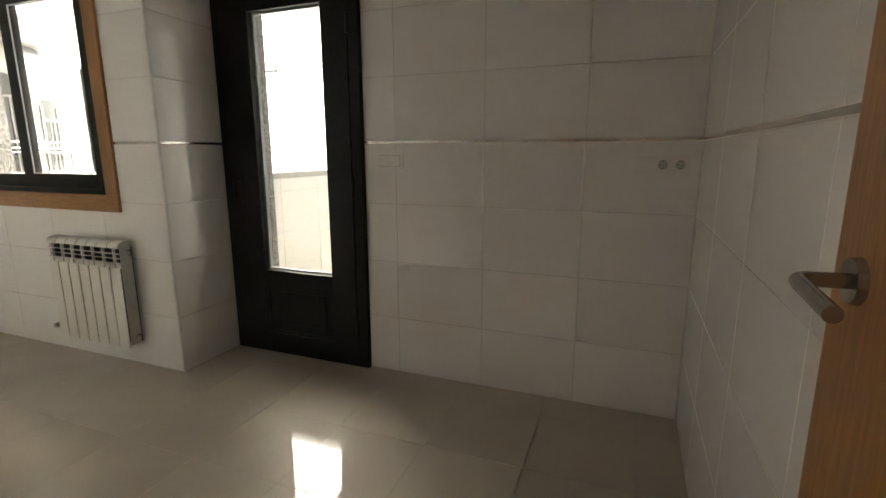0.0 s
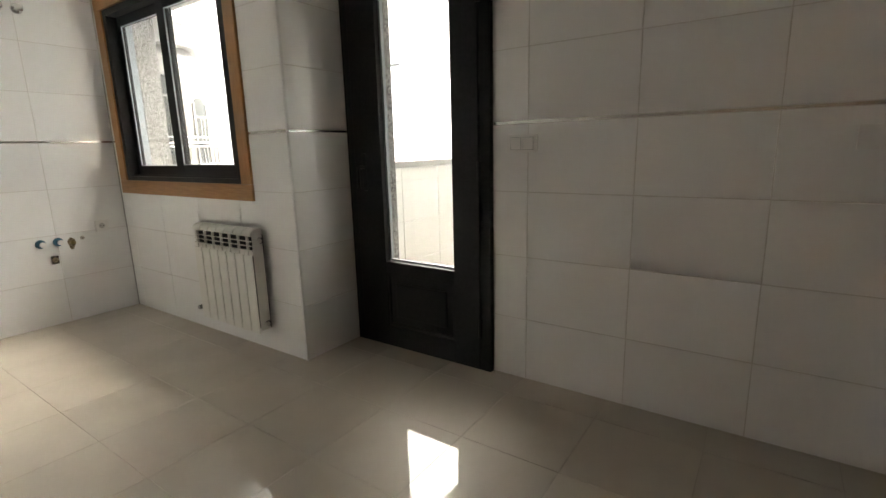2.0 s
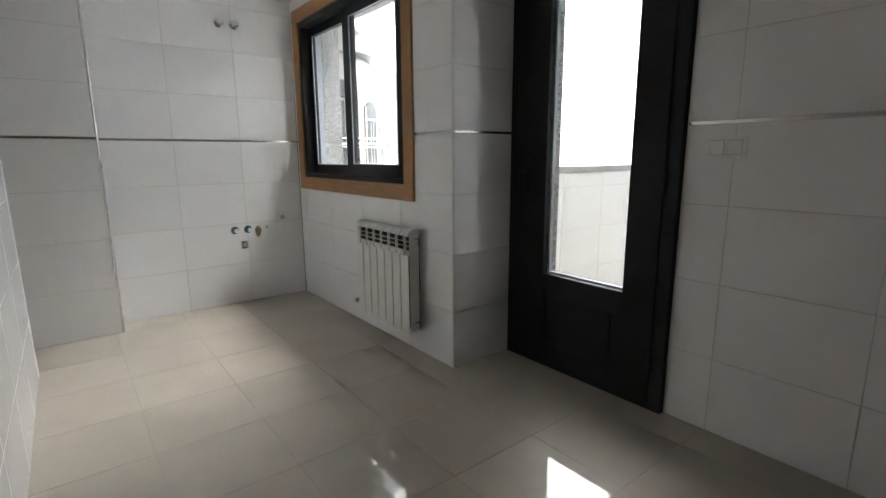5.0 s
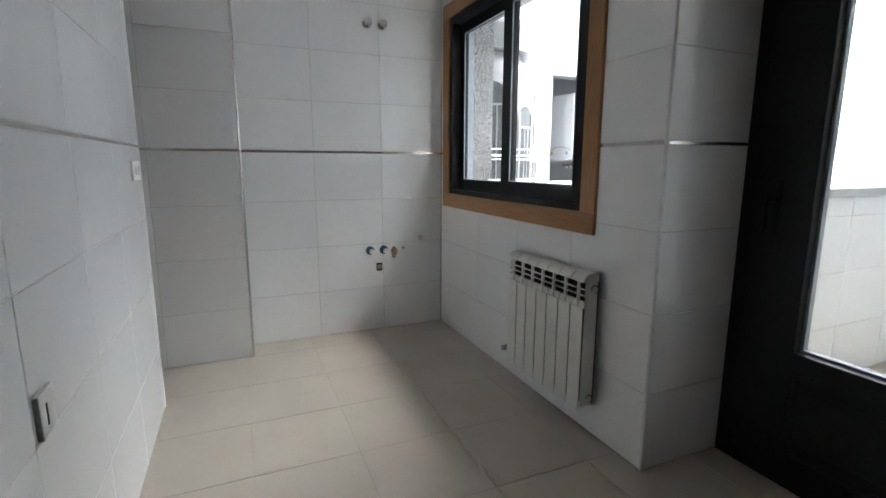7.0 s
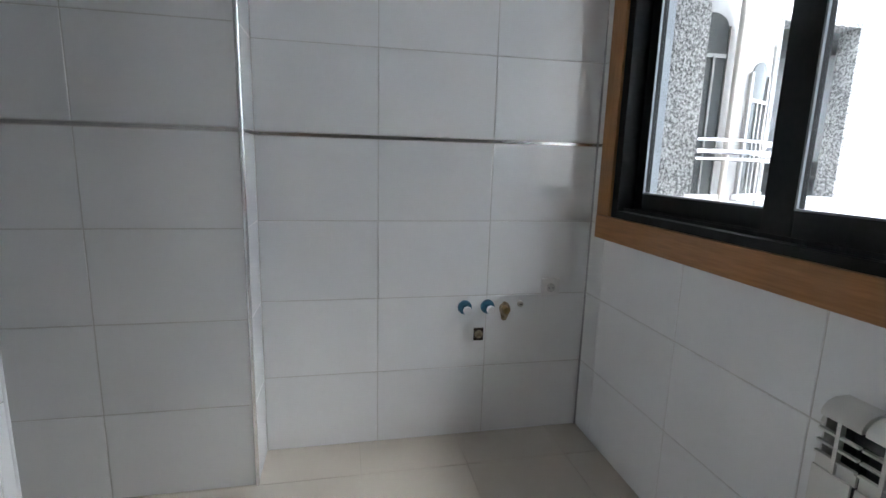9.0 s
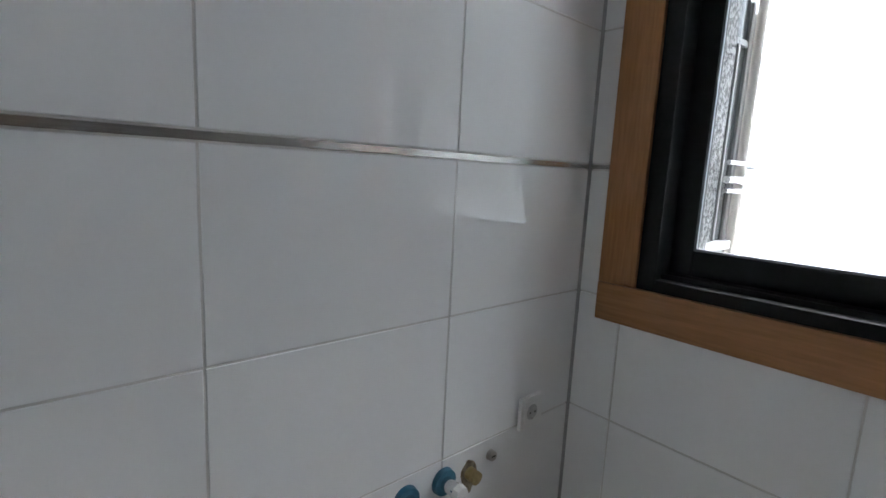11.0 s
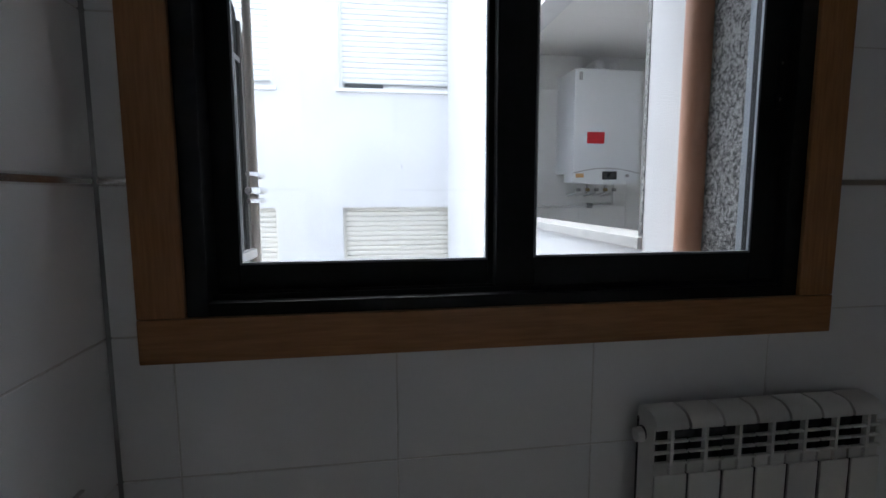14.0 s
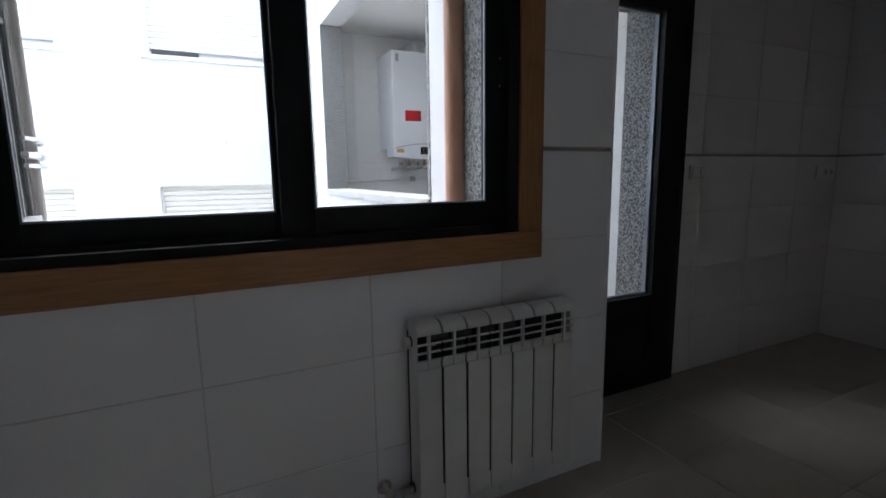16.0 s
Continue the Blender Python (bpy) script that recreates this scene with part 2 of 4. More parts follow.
def tile_mesh(name, rect, holes, thick, chamfer, material):
    """One tile in its own plane: u across, v up, n towards the room at 0. Cut where a hole takes a piece of it."""
    u0, u1, v0, v1 = rect
    cut = [h for h in holes if h[0] < u1 - 0.004 and h[1] > u0 + 0.004 and h[2] < v1 - 0.004 and h[3] > v0 + 0.004]
    verts, faces = [], []
    if not cut:
        c = chamfer
        for q, n in ((0, -thick), (0, -c), (c, 0)):
            verts += [(u0 + q, v0 + q, n), (u1 - q, v0 + q, n), (u1 - q, v1 - q, n), (u0 + q, v1 - q, n)]
        for k in (0, 4):
            for i in range(4):
                j = (i + 1) % 4
                faces.append((k + i, k + j, k + 4 + j, k + 4 + i))
        faces.append((8, 9, 10, 11))
    else:
        us = sorted({u0, u1, *(min(max(x, u0), u1) for h in cut for x in h[:2])})
        vs = sorted({v0, v1, *(min(max(x, v0), v1) for h in cut for x in h[2:])})
        keep = {}
        for i in range(len(us) - 1):
            for j in range(len(vs) - 1):
                a, b = (us[i] + us[i + 1]) / 2, (vs[j] + vs[j + 1]) / 2
                if not any(h[0] < a < h[1] and h[2] < b < h[3] for h in cut):
                    keep[i, j] = True
        if not keep:
            return None

        def vert(i, j, n):
            verts.append((us[i], vs[j], n))
            return len(verts) - 1
        for i, j in keep:
            faces.append((vert(i, j, 0), vert(i + 1, j, 0), vert(i + 1, j + 1, 0), vert(i, j + 1, 0)))
            for di, dj, e in ((-1, 0, ((i, j + 1), (i, j))), (1, 0, ((i + 1, j), (i + 1, j + 1))),
                              (0, -1, ((i, j), (i + 1, j))), (0, 1, ((i + 1, j + 1), (i, j + 1)))):
                if (i + di, j + dj) not in keep:
                    faces.append((vert(*e[1], 0), vert(*e[0], 0), vert(*e[0], -thick), vert(*e[1], -thick)))
    me = bpy.data.meshes.new(name)
    me.from_pydata(verts, [], faces)
    me.materials.append(material)
    return me


SHARED = {}


def tiles(parent, m, us, vs, holes=(), name="tile", material=None, gap=0.0035, thick=0.007, chamfer=0.0012, skip=None):
    """Lay tiles between the joints us and vs on the plane m (u, v, n); each one is a part of the parent."""
    for a, b in zip(us, us[1:]):
        for c, d in zip(vs, vs[1:]):
            if skip and skip(a, b, c, d):
                continue
            rect = (a + gap / 2, b - gap / 2, c + gap / 2, d - gap / 2)
            if rect[1] - rect[0] < 0.01 or rect[3] - rect[2] < 0.01:
                continue
            touched = any(h[0] < b and h[1] > a and h[2] < d and h[3] > c for h in holes)
            w, h = rect[1] - rect[0], rect[3] - rect[2]
            key = (round(w, 4), round(h, 4), material.name, thick)
            if touched:
                me = tile_mesh(name, rect, holes, thick, chamfer, material)
                at = m
            else:
                if key not in SHARED:
                    SHARED[key] = tile_mesh(name, (0, w, 0, h), (), thick, chamfer, material)
                me, at = SHARED[key], m @ Matrix.Translation((rect[0], rect[2], 0))
            if me is None:
                continue
            ob = new(name, me)
            ob.parent = parent
            ob.matrix_local = at


def plane(origin, u, n):
    """The matrix of a wall plane: u along the wall, v up, n towards the room."""
    u, n = Vector(u), Vector(n)
    v = Vector((0, 0, 1))
    return Matrix(((u.x, v.x, n.x, origin[0]), (u.y, v.y, n.y, origin[1]), (u.z, v.z, n.z, origin[2]), (0, 0, 0, 1)))


CEIL = 2.45
DEPTH = 0.002          # grout lies this far behind the face of the tiles
ROWS = [0, 0.333, 0.666, 0.998, 1.326]
ROWS_UP = [1.342, 1.675, 2.008, 2.341, CEIL]
STRIP = (1.3275, 1.3405)


def dress(wall, m, us, holes=()):
    LAID.append((wall, m, us, holes))


LAID = []


def strip(u0, u1, axis, at, sign):
    """A steel listello set between the tiles, proud by a millimetre."""
    z0, z1 = STRIP
    lo, hi = sorted((at + sign * 0.0012, at - sign * 0.004))
    row = (u0, u1, lo, hi, z0, z1) if axis == "x" else (lo, hi, u0, u1, z0, z1)
    setting("trim", boxes(row, bevel=0.001), STEEL, "narrow brushed steel strip between white wall tiles", "trim strip")


# ---- the kitchen: floor, walls, ceiling ----
WIN = (0.157, 1.686, 1.03, 2.27)
DOOR = (2.14, 3.13, 0.0, 2.21)
REV = 0.30             # outer face of the window wall
D = DEPTH
floor = setting("floor", boxes((-0.1, 4.95, -2.6, 0.78, -0.2, -D)), FLOOR_GROUT, "polished beige porcelain floor with thin joints", "floor")
ceiling = setting("ceiling", boxes((-0.1, 4.95, -2.7, 0.78, CEIL, 2.62)), CEILING, "plain white painted kitchen ceiling", "ceiling")

wall_window = setting("wall_north_window", boxes(
    (-0.2, 0.2, D, REV, -0.2, 2.6), (1.64, 2.13 - D, D, REV, -0.2, 2.6), (0.2, 1.64, D, REV, -0.2, 1.03), (0.2, 1.64, D, REV, 2.27, 2.6)),
    GROUT, "white tiled kitchen wall with a sliding window", "wall")
dress(wall_window, plane((0, 0, 0), (1, 0, 0), (0, -1, 0)), [0, 0.13, 0.622, 1.117, 1.611, 2.128], [WIN])
strip(0.002, 0.067, "x", 0, -1)
strip(1.777, 2.124, "x", 0, -1)

wall_recess = setting("wall_recess", boxes((1.9, 2.13 - D, REV, 0.78, -0.2, 2.6)), GROUT, "narrow white tiled return beside the terrace door", "wall")
dress(wall_recess, plane((2.13, 0, 0), (0, 1, 0), (1, 0, 0)), [0.002, 0.47])
strip(0.006, 0.44, "y", 2.13, 1)

wall_door = setting("wall_north_door", boxes(
    (2.13, 2.2, 0.47 + D, 0.78, -0.2, 2.6), (3.02, 4.95, 0.47 + D, 0.78, -0.2, 2.6), (2.2, 3.02, 0.47 + D, 0.78, 2.18, 2.6)),
    GROUT, "white tiled kitchen wall with a glazed terrace door", "wall")
dress(wall_door, plane((0, 0.47, 0), (1, 0, 0), (0, -1, 0)), [2.132, 2.82, 3.321, 3.822, 4.318, 4.808], [DOOR])
strip(3.134, 4.808, "x", 0.47, -1)

wall_east = setting("wall_east", boxes((4.81 + D, 4.95, -2.0, 0.47, -0.2, 2.6)), GROUT, "white tiled kitchen wall beside the wooden door", "wall")
dress(wall_east, plane((4.81, 0, 0), (0, 1, 0), (-1, 0, 0)), [-1.89, -1.53, -1.03, -0.53, -0.03, 0.468])
strip(-1.885, 0.468, "y", 4.81, -1)

wall_west = setting("wall_west", boxes((-0.2, -D, -1.43, 0, -0.2, 2.6)), GROUT, "white tiled end wall with water taps", "wall")
dress(wall_west, plane((0, 0, 0), (0, 1, 0), (1, 0, 0)), [-1.43, -0.96, -0.478, -0.002], [(-0.532, -0.486, 0.455, 0.515)])
strip(-1.43, -0.002, "y", 0, 1)

wall_pier = setting("wall_west_pier", boxes((-0.2, 0.222 - D, -2.7, -1.43 - D, -0.2, 2.6)), GROUT, "white tiled pier standing proud of the end wall", "wall")
dress(wall_pier, plane((0.222, 0, 0), (0, 1, 0), (1, 0, 0)), [-2.55, -2.43, -1.935, -1.434])
dress(wall_pier, plane((0, -1.43, 0), (1, 0, 0), (0, 1, 0)), [0.002, 0.218])
strip(-2.55, -1.436, "y", 0.222, 1)
strip(0.003, 0.218, "x", -1.43, 1)

wall_south = setting("wall_south", boxes((0.745 + D, 3.9, -2.02, -1.885 - D, -0.2, 2.6), (4.74, 4.95, -2.02, -1.885 - D, -0.2, 2.6),
                                         (3.9, 4.74, -2.02, -1.885 - D, 2.08, 2.6)), GROUT, "white tiled long kitchen wall", "wall")
dress(wall_south, plane((0, -1.885, 0), (1, 0, 0), (0, 1, 0)), [0.749, 0.8, 1.3, 1.8, 2.3, 2.8, 3.3, 3.8, 4.3, 4.808], [(3.84, 4.8, -1, 2.14)])
strip(0.749, 3.84, "x", -1.885, 1)
wall_end = setting("wall_south_end", boxes((0.745 + D, 0.88, -2.7, -2.02, -0.2, 2.6)), GROUT, "white tiled end of the long kitchen wall", "wall")
dress(wall_end, plane((0.745, 0, 0), (0, 1, 0), (-1, 0, 0)), [-2.55, -2.385, -1.889])
strip(-2.55, -1.889, "y", 0.745, -1)
wall_back = setting("wall_recess_back", boxes((0.222, 0.745, -2.7, -2.55 - D, -0.2, 2.6)), GROUT, "white tiled back of a narrow recess", "wall")
dress(wall_back, plane((0, -2.55, 0), (1, 0, 0), (0, 1, 0)), [0.224, 0.48, 0.743])

BEAD = mat("pale_aluminium_bead", (0.8, 0.8, 0.8), (0.86, 0.86, 0.86), rough=0.22, metal=0.75, scale=20)
# corner beads: slim quarter-round profiles
def bead(x, y, material, label):
    tagged(setting("trim", tube(bmesh.new(), (x, y, 0), (x, y, CEIL), 0.0085, n=20), material, label, "corner trim"))


bead(0.2175, -1.4345, BEAD, "steel corner bead on a tiled pier")
bead(2.1245, 0.0055, WHITE_METAL, "white corner bead on a tiled wall corner")
bead(0.7505, -1.8905, WHITE_METAL, "white corner bead on the end of a wall")

# hallway behind the open wooden door
HALL = mat("warm_white_hall_paint", (0.6, 0.56, 0.5), (0.66, 0.62, 0.56), rough=0.8, scale=4, bump=0.05)
setting("hall_floor", boxes((0.9, 6.2, -4.2, -2.02, -0.2, -0.004)), WOOD_X, "wooden floor of the dim hallway", "floor")
setting("hall_wall_back", boxes((0.9, 6.2, -4.3, -4.2, -0.2, 2.6)), HALL, "plain painted hallway wall", "wall")
setting("hall_wall_east", boxes((6.2, 6.3, -4.3, -1.9, -0.2, 2.6)), HALL, "plain painted hallway wall", "wall")
# opening is made up, out of view: lets sky light fill the kitchen
setting("hall_wall_west", boxes((0.78, 0.88, -4.3, -4.0, -0.2, 2.6), (0.78, 0.88, -3.1, -2.7, -0.2, 2.6), (0.78, 0.88, -4.0, -3.1, -0.2, 0.9), (0.78, 0.88, -4.0, -3.1, 2.1, 2.6)), HALL,
        "painted hallway wall with an unseen opening added for daylight", "wall")
setting("hall_wall_front", boxes((4.95, 6.2, -2.02, -1.9, -0.2, 2.6)), HALL, "plain painted hallway wall", "wall")
setting("hall_ceiling", boxes((0.78, 6.3, -4.3, -2.02, 2.5, 2.62)), CEILING, "plain hallway ceiling", "ceiling")


# ---- window ----
def kitchen_window():
    w = empty("window_1", 0.92, 0, 1.03, "dark sliding aluminium window with an oak surround", "window")
    tagged(w, kind="structure")
    x0, x1, z0, z1 = 0.067, 1.776, 0.939, 2.36
    a0, a1, b0, b1 = 0.166, 1.677, 1.038, 2.262
    y0, y1 = -0.018, 0.03
    for name, row, m in (("casing", (x0, x1, y0, y1, z0, b0), WOOD_X), ("casing", (x0, x1, y0, y1, b1, z1), WOOD_X)):
        sub(name, boxes(row, bevel=0.004), m, w, "honey oak casing board")
    for row in ((x0, a0, y0 + .0015, y1, b0 + .0006, b1 - .0006), (a1, x1, y0 + .0015, y1, b0 + .0006, b1 - .0006)):
        sub("casing", boxes(row, bevel=0.004), WOOD_Z, w, "honey oak casing board")
    # fixed outer frame with its two tracks
    f = 0.045
    fr = sub("window_frame", boxes((a0, a0 + f, -0.006, 0.104, b0, b1), (a1 - f, a1, -0.006, 0.104, b0, b1),
                                   (a0 + f, a1 - f, -0.006, 0.13, b0, b0 + 0.03), (a0 + f, a1 - f, -0.006, 0.13, b1 - 0.045, b1), bevel=0.003), DARK, w,
             "anthracite aluminium frame")
    for y in (0.026, 0.064, 0.1):
        sub("track", boxes((a0 + f, a1 - f, y - 0.002, y + 0.002, b0 + 0.0305, b0 + 0.043), bevel=0.0008), DARK, fr)
    # sashes: the outer one stands at the west, the inner one at the east
    for (s0, s1, ya, yb, g0, g1, h0) in ((a0 + 0.03, 0.93, 0.066, 0.098, 0.263, 0.857, 1.142), (0.868, a1 - 0.03, 0.028, 0.06, 0.964, 1.560, 1.150)):
        top = b1 - 0.11
        sash = sub("sash", boxes((s0, g0, ya, yb, b0 + 0.042, b1 - 0.03), (g1, s1, ya, yb, b0 + 0.042, b1 - 0.03),
                                 (g0, g1, ya, yb, b0 + 0.042, h0), (g0, g1, ya, yb, top, b1 - 0.03), bevel=0.004), DARK, w, "anthracite sliding sash")
        sub("gasket", boxes((g0, g0 + .006, ya - .002, ya + .006, h0, top), (g1 - .006, g1, ya - .002, ya + .006, h0, top),
                            (g0, g1, ya - .002, ya + .006, h0, h0 + .006), (g0, g1, ya - .002, ya + .006, top - .006, top), bevel=0.001), ALU, sash)
        pane = sub("pane", boxes((g0 - .004, g1 + .004, (ya + yb) / 2 - .003, (ya + yb) / 2 + .003, h0 - .004, top + .004)), GLASS, sash, "clear glass pane")
        pane.visible_shadow = False
        if s0 > 0.5:
            latch = sub("latch", boxes((1.60, 1.62, ya - .008, ya + .002, 1.52, 1.66), bevel=0.004), DARK, sash)
            sub("screw", tube(bmesh.new(), (1.61, ya - .0095, 1.635), (1.61, ya - .0065, 1.635), 0.004, n=10), STEEL, latch)
            sub("screw", tube(bmesh.new(), (1.61, ya - .0095, 1.545), (1.61, ya - .0065, 1.545), 0.004, n=10), STEEL, latch)
    # shutter guides and granite surround outside
    for g0, g1 in ((0.166, 0.2045), (1.6355, 1.674)):
        sub("shutter_guide", boxes((g0, g1, 0.105, 0.17, 1.069, 2.216), bevel=0.002), ALU, w, "grey aluminium shutter guide")
    return w


window = kitchen_window()
for name, row in (("window_jamb_stone", (0.17, 0.203, 0.171, 0.33, 1.0, 2.3)), ("window_jamb_stone", (1.637, 1.67, 0.171, 0.33, 1.0, 2.3)),
                  ("window_sill_stone", (0.17, 1.67, 0.14, 0.36, 0.985, 1.034)), ("window_lintel_stone", (0.17, 1.67, 0.171, 0.33, 2.266, 2.3))):
    setting(name, boxes(row, bevel=0.004), GRANITE, "grey bush-hammered granite window surround", "stone surround")


# ---- terrace door ----
def terrace_door():
    d = empty("door_1", 2.635, 0.47, 0, "closed anthracite aluminium terrace door with tall glass", "door")
    tagged(d, kind="structure")
    y0, y1 = 0.435, 0.5
    sub("door_frame", boxes((2.134, 2.2, y0, y1, 0, 2.21), (3.065, 3.13, y0, y1, 0, 2.21), (2.2, 3.065, y0, y1, 2.15, 2.21), (2.2, 3.065, y0, y1, 0, 0.025),
                            bevel=0.004), DARK, d, "anthracite aluminium frame")
    g0, g1, h0, h1 = 2.41, 2.905, 0.552, 2.07
    ya, yb = 0.425, 0.498
    leaf = sub("door_leaf", boxes((2.198, g0, ya, yb, 0.02, 2.155), (g1, 3.068, ya, yb, 0.02, 2.155), (g0, g1, ya, yb, h1, 2.155), (g0, g1, ya, yb, 0.48, h0),
                                  (g0, g1, ya, yb, 0.02, 0.14), bevel=0.005), DARK, d, "anthracite door leaf")
    sub("lower_panel", boxes((g0 - .01, g1 + .01, 0.44, 0.47, 0.13, 0.49)), DARK, leaf)
    sub("panel_moulding", boxes((g0, g0 + .018, 0.43, 0.45, 0.14, 0.48), (g1 - .018, g1, 0.43, 0.45, 0.14, 0.48), (g0 + .018, g1 - .018, 0.43, 0.45, 0.14, 0.158),
                                (g0 + .018, g1 - .018, 0.43, 0.45, 0.462, 0.48), bevel=0.005), DARK, leaf)
    sub("raised_panel", boxes((g0 + .06, g1 - .06, 0.428, 0.45, 0.2, 0.42), bevel=0.012), DARK, leaf)
    sub("glazing_bead", boxes((g0, g0 + .012, .462, .488, h0, h1), (g1 - .012, g1, .462, .488, h0, h1), (g0, g1, .462, .488, h0, h0 + .01), (g0, g1, .462, .488, h1 - .01, h1),
                              bevel=0.003), ALU, leaf, "grey bead round the glass")
    pane = sub("pane", boxes((g0 - .004, g1 + .004, .474, .48, h0 - .004, h1 + .004)), GLASS, leaf, "tall clear glass pane")
    pane.visible_shadow = False
    plate = sub("handle_plate", boxes((2.262, 2.294, .417, .425, 0.98, 1.2), bevel=0.006), DARK, leaf, "black handle plate")
    sub("lever_handle", rod([(2.278, .418, 1.12), (2.278, .372, 1.12), (2.278, .368, 1.10), (2.278, .368, 1.0)], 0.009), DARK, leaf, "black lever handle", True)
    for z in (0.25, 1.1, 1.95):
        sub("hinge", tube(bmesh.new(), (3.072, .424, z - .05), (3.072, .424, z + .05), 0.011), DARK, d, "", True)
    return d


terrace_door()
for row in ((2.17, 2.203, 0.5005, 0.8, -0.02, 2.2), (3.017, 3.05, 0.5005, 0.8, -0.02, 2.2), (2.17, 3.05, 0.5005, 0.8, 2.176, 2.21)):
    setting("door_jamb_stone", boxes(row, bevel=0.004), GRANITE, "grey bush-hammered granite door surround", "stone surround")
setting("door_sill_stone", boxes((2.2, 3.02, 0.483, 0.82, -0.05, 0.018), bevel=0.004), GRANITE, "grey granite door threshold", "threshold")


# ---- wooden door standing open ----
def wooden_door():
    d = empty("door_2", 4.745, -2.0, 0, "open honey oak veneered door with satin lever handle", "door")
    tagged(d, kind="structure")
    leaf = sub("door_leaf", boxes((4.755, 4.79, -2.01, -1.25, 0.008, 2.03), bevel=0.003), WOOD_Z, d, "honey oak veneer leaf")
    for x, s in ((4.755, -1), (4.79, 1)):
        rose = sub("rosette", tube(bmesh.new(), (x, -1.316, 1.142), (x + s * 0.009, -1.316, 1.142), 0.026, 0.024, n=28), HANDLE, leaf, "round satin nickel rosette", True)
    sub("lever_handle", rod([(4.748, -1.316, 1.142), (4.7, -1.314, 1.14), (4.7, -1.425, 1.134)], 0.0085), HANDLE, leaf,
        "satin steel lever handle", True)
    sub("latch_plate", boxes((4.762, 4.783, -1.251, -1.2485, 1.04, 1.24), bevel=0.001), HANDLE, leaf)
    sub("frame_post", boxes((3.9, 3.93, -2.04, -1.87, 0, 2.05), bevel=0.003), WOOD_Z, d)
    sub("frame_post", boxes((4.71, 4.74, -2.04, -2.015, 0, 2.05), bevel=0.003), WOOD_Z, d)
    sub("frame_head", boxes((3.93, 4.74, -2.04, -1.87, 2.05, 2.08), bevel=0.003), WOOD_X, d)
    sub("architrave", boxes((3.84, 3.9, -1.883, -1.868, 0, 2.14), bevel=0.004), WOOD_Z, d)
    sub("architrave", boxes((3.9, 4.8, -1.883, -1.868, 2.08, 2.14), bevel=0.004), WOOD_X, d)
    return d


wooden_door()


# ---- radiator ----
def radiator():
    n, pitch, x0 = 7, 0.0905, 1.223
    zb, zt = 0.15, 0.785
    r = empty("radiator", x0 + n * pitch / 2, -0.07, zb, "white seven-section aluminium radiator hung on the tiled wall", "radiator")
    for i in range(n):
        c = x0 + (i + 0.5) * pitch
        # core and back fins: cavity shade is put into their dark colour
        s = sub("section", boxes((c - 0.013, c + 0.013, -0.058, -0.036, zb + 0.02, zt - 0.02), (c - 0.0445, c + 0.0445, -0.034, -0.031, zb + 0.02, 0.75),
                                 (c - 0.002, c + 0.002, -0.1, -0.058, zb + 0.02, 0.735), bevel=0.001), CORE_SHADE, r, "core between the plates, coloured dark for shade")
        sub("front_plate", boxes((c - 0.0411, c + 0.0411, -0.1135, -0.108, zb, 0.634), bevel=0.002), ENAMEL, s)
        sub("web", boxes((c - 0.0042, c + 0.0042, -0.113, -0.098, 0.6345, 0.749), bevel=0.0012), ENAMEL, s, "white upright web")
        for k in range(3):
            z = 0.66 + k * 0.0272
            for a, e in ((c - 0.0425, c - 0.0045), (c + 0.0045, c + 0.0425)):
                sub("louvre", boxes((a, e, -0.1125, -0.102, z, z + 0.005), bevel=0.001), ENAMEL, s)
        # added strip, imitates the light that falls into the lowest slot
        sub("lit_slot_strip", boxes((c - 0.0425, c + 0.0425, -0.1045, -0.098, 0.63, 0.656), bevel=0.001), ENAMEL, s, "pale strip added for the lit bottom of the slots")
        if i in (0, n - 1):
            e = c + (0.036 if i else -0.04)
            sub("side_panel", boxes((e, e + 0.004, -0.1, -0.03, zb + 0.015, 0.748), bevel=0.0015), ENAMEL, s, "flat white end panel")
        bm = bmesh.new()
        prof = [(-0.112, 0.747), (-0.113, 0.754), (-0.109, 0.765), (-0.098, 0.777), (-0.08, 0.784), (-0.045, 0.785), (-0.034, 0.78), (-0.03, 0.768), (-0.03, 0.747)]
        lo = [bm.verts.new((c - 0.0416, y, z)) for y, z in prof]
        hi = [bm.verts.new((c + 0.0416, y, z)) for y, z in prof]
        for k in range(len(prof)):
            j = (k + 1) % len(prof)
            bm.faces.new((lo[k], lo[j], hi[j], hi[k]))
        bm.faces.new(lo)
        bm.faces.new(hi[::-1])
        sub("top_cap", bm, ENAMEL, s, "", True)
    for z in (zb + 0.05, zt - 0.07):
        # headers take the same dark shade colour so the slots stay dark
        sub("header_pipe", tube(bmesh.new(), (x0 - 0.004, -0.052, z), (x0 + n * pitch + 0.004, -0.052, z), 0.018), CORE_SHADE, r, "", True)
        sub("end_plug", tube(bmesh.new(), (x0 + n * pitch + 0.004, -0.06, z), (x0 + n * pitch + 0.009, -0.06, z), 0.017, 0.015, n=8), ENAMEL, r, "white hexagonal plug")
    sub("end_plug", tube(bmesh.new(), (x0 - 0.02, -0.06, zt - 0.07), (x0 - 0.004, -0.06, zt - 0.07), 0.018, 0.02, n=8), ENAMEL, r)
    v = sub("valve", tube(bmesh.new(), (x0 - 0.07, -0.06, zb + 0.05), (x0 - 0.004, -0.06, zb + 0.05), 0.012), SATIN, r, "nickel valve", True)
    sub("valve_elbow", rod([(x0 - 0.07, -0.06, zb + 0.05), (x0 - 0.085, -0.06, zb + 0.05), (x0 - 0.085, -0.004, zb + 0.05)], 0.011), SATIN, v, "", True)
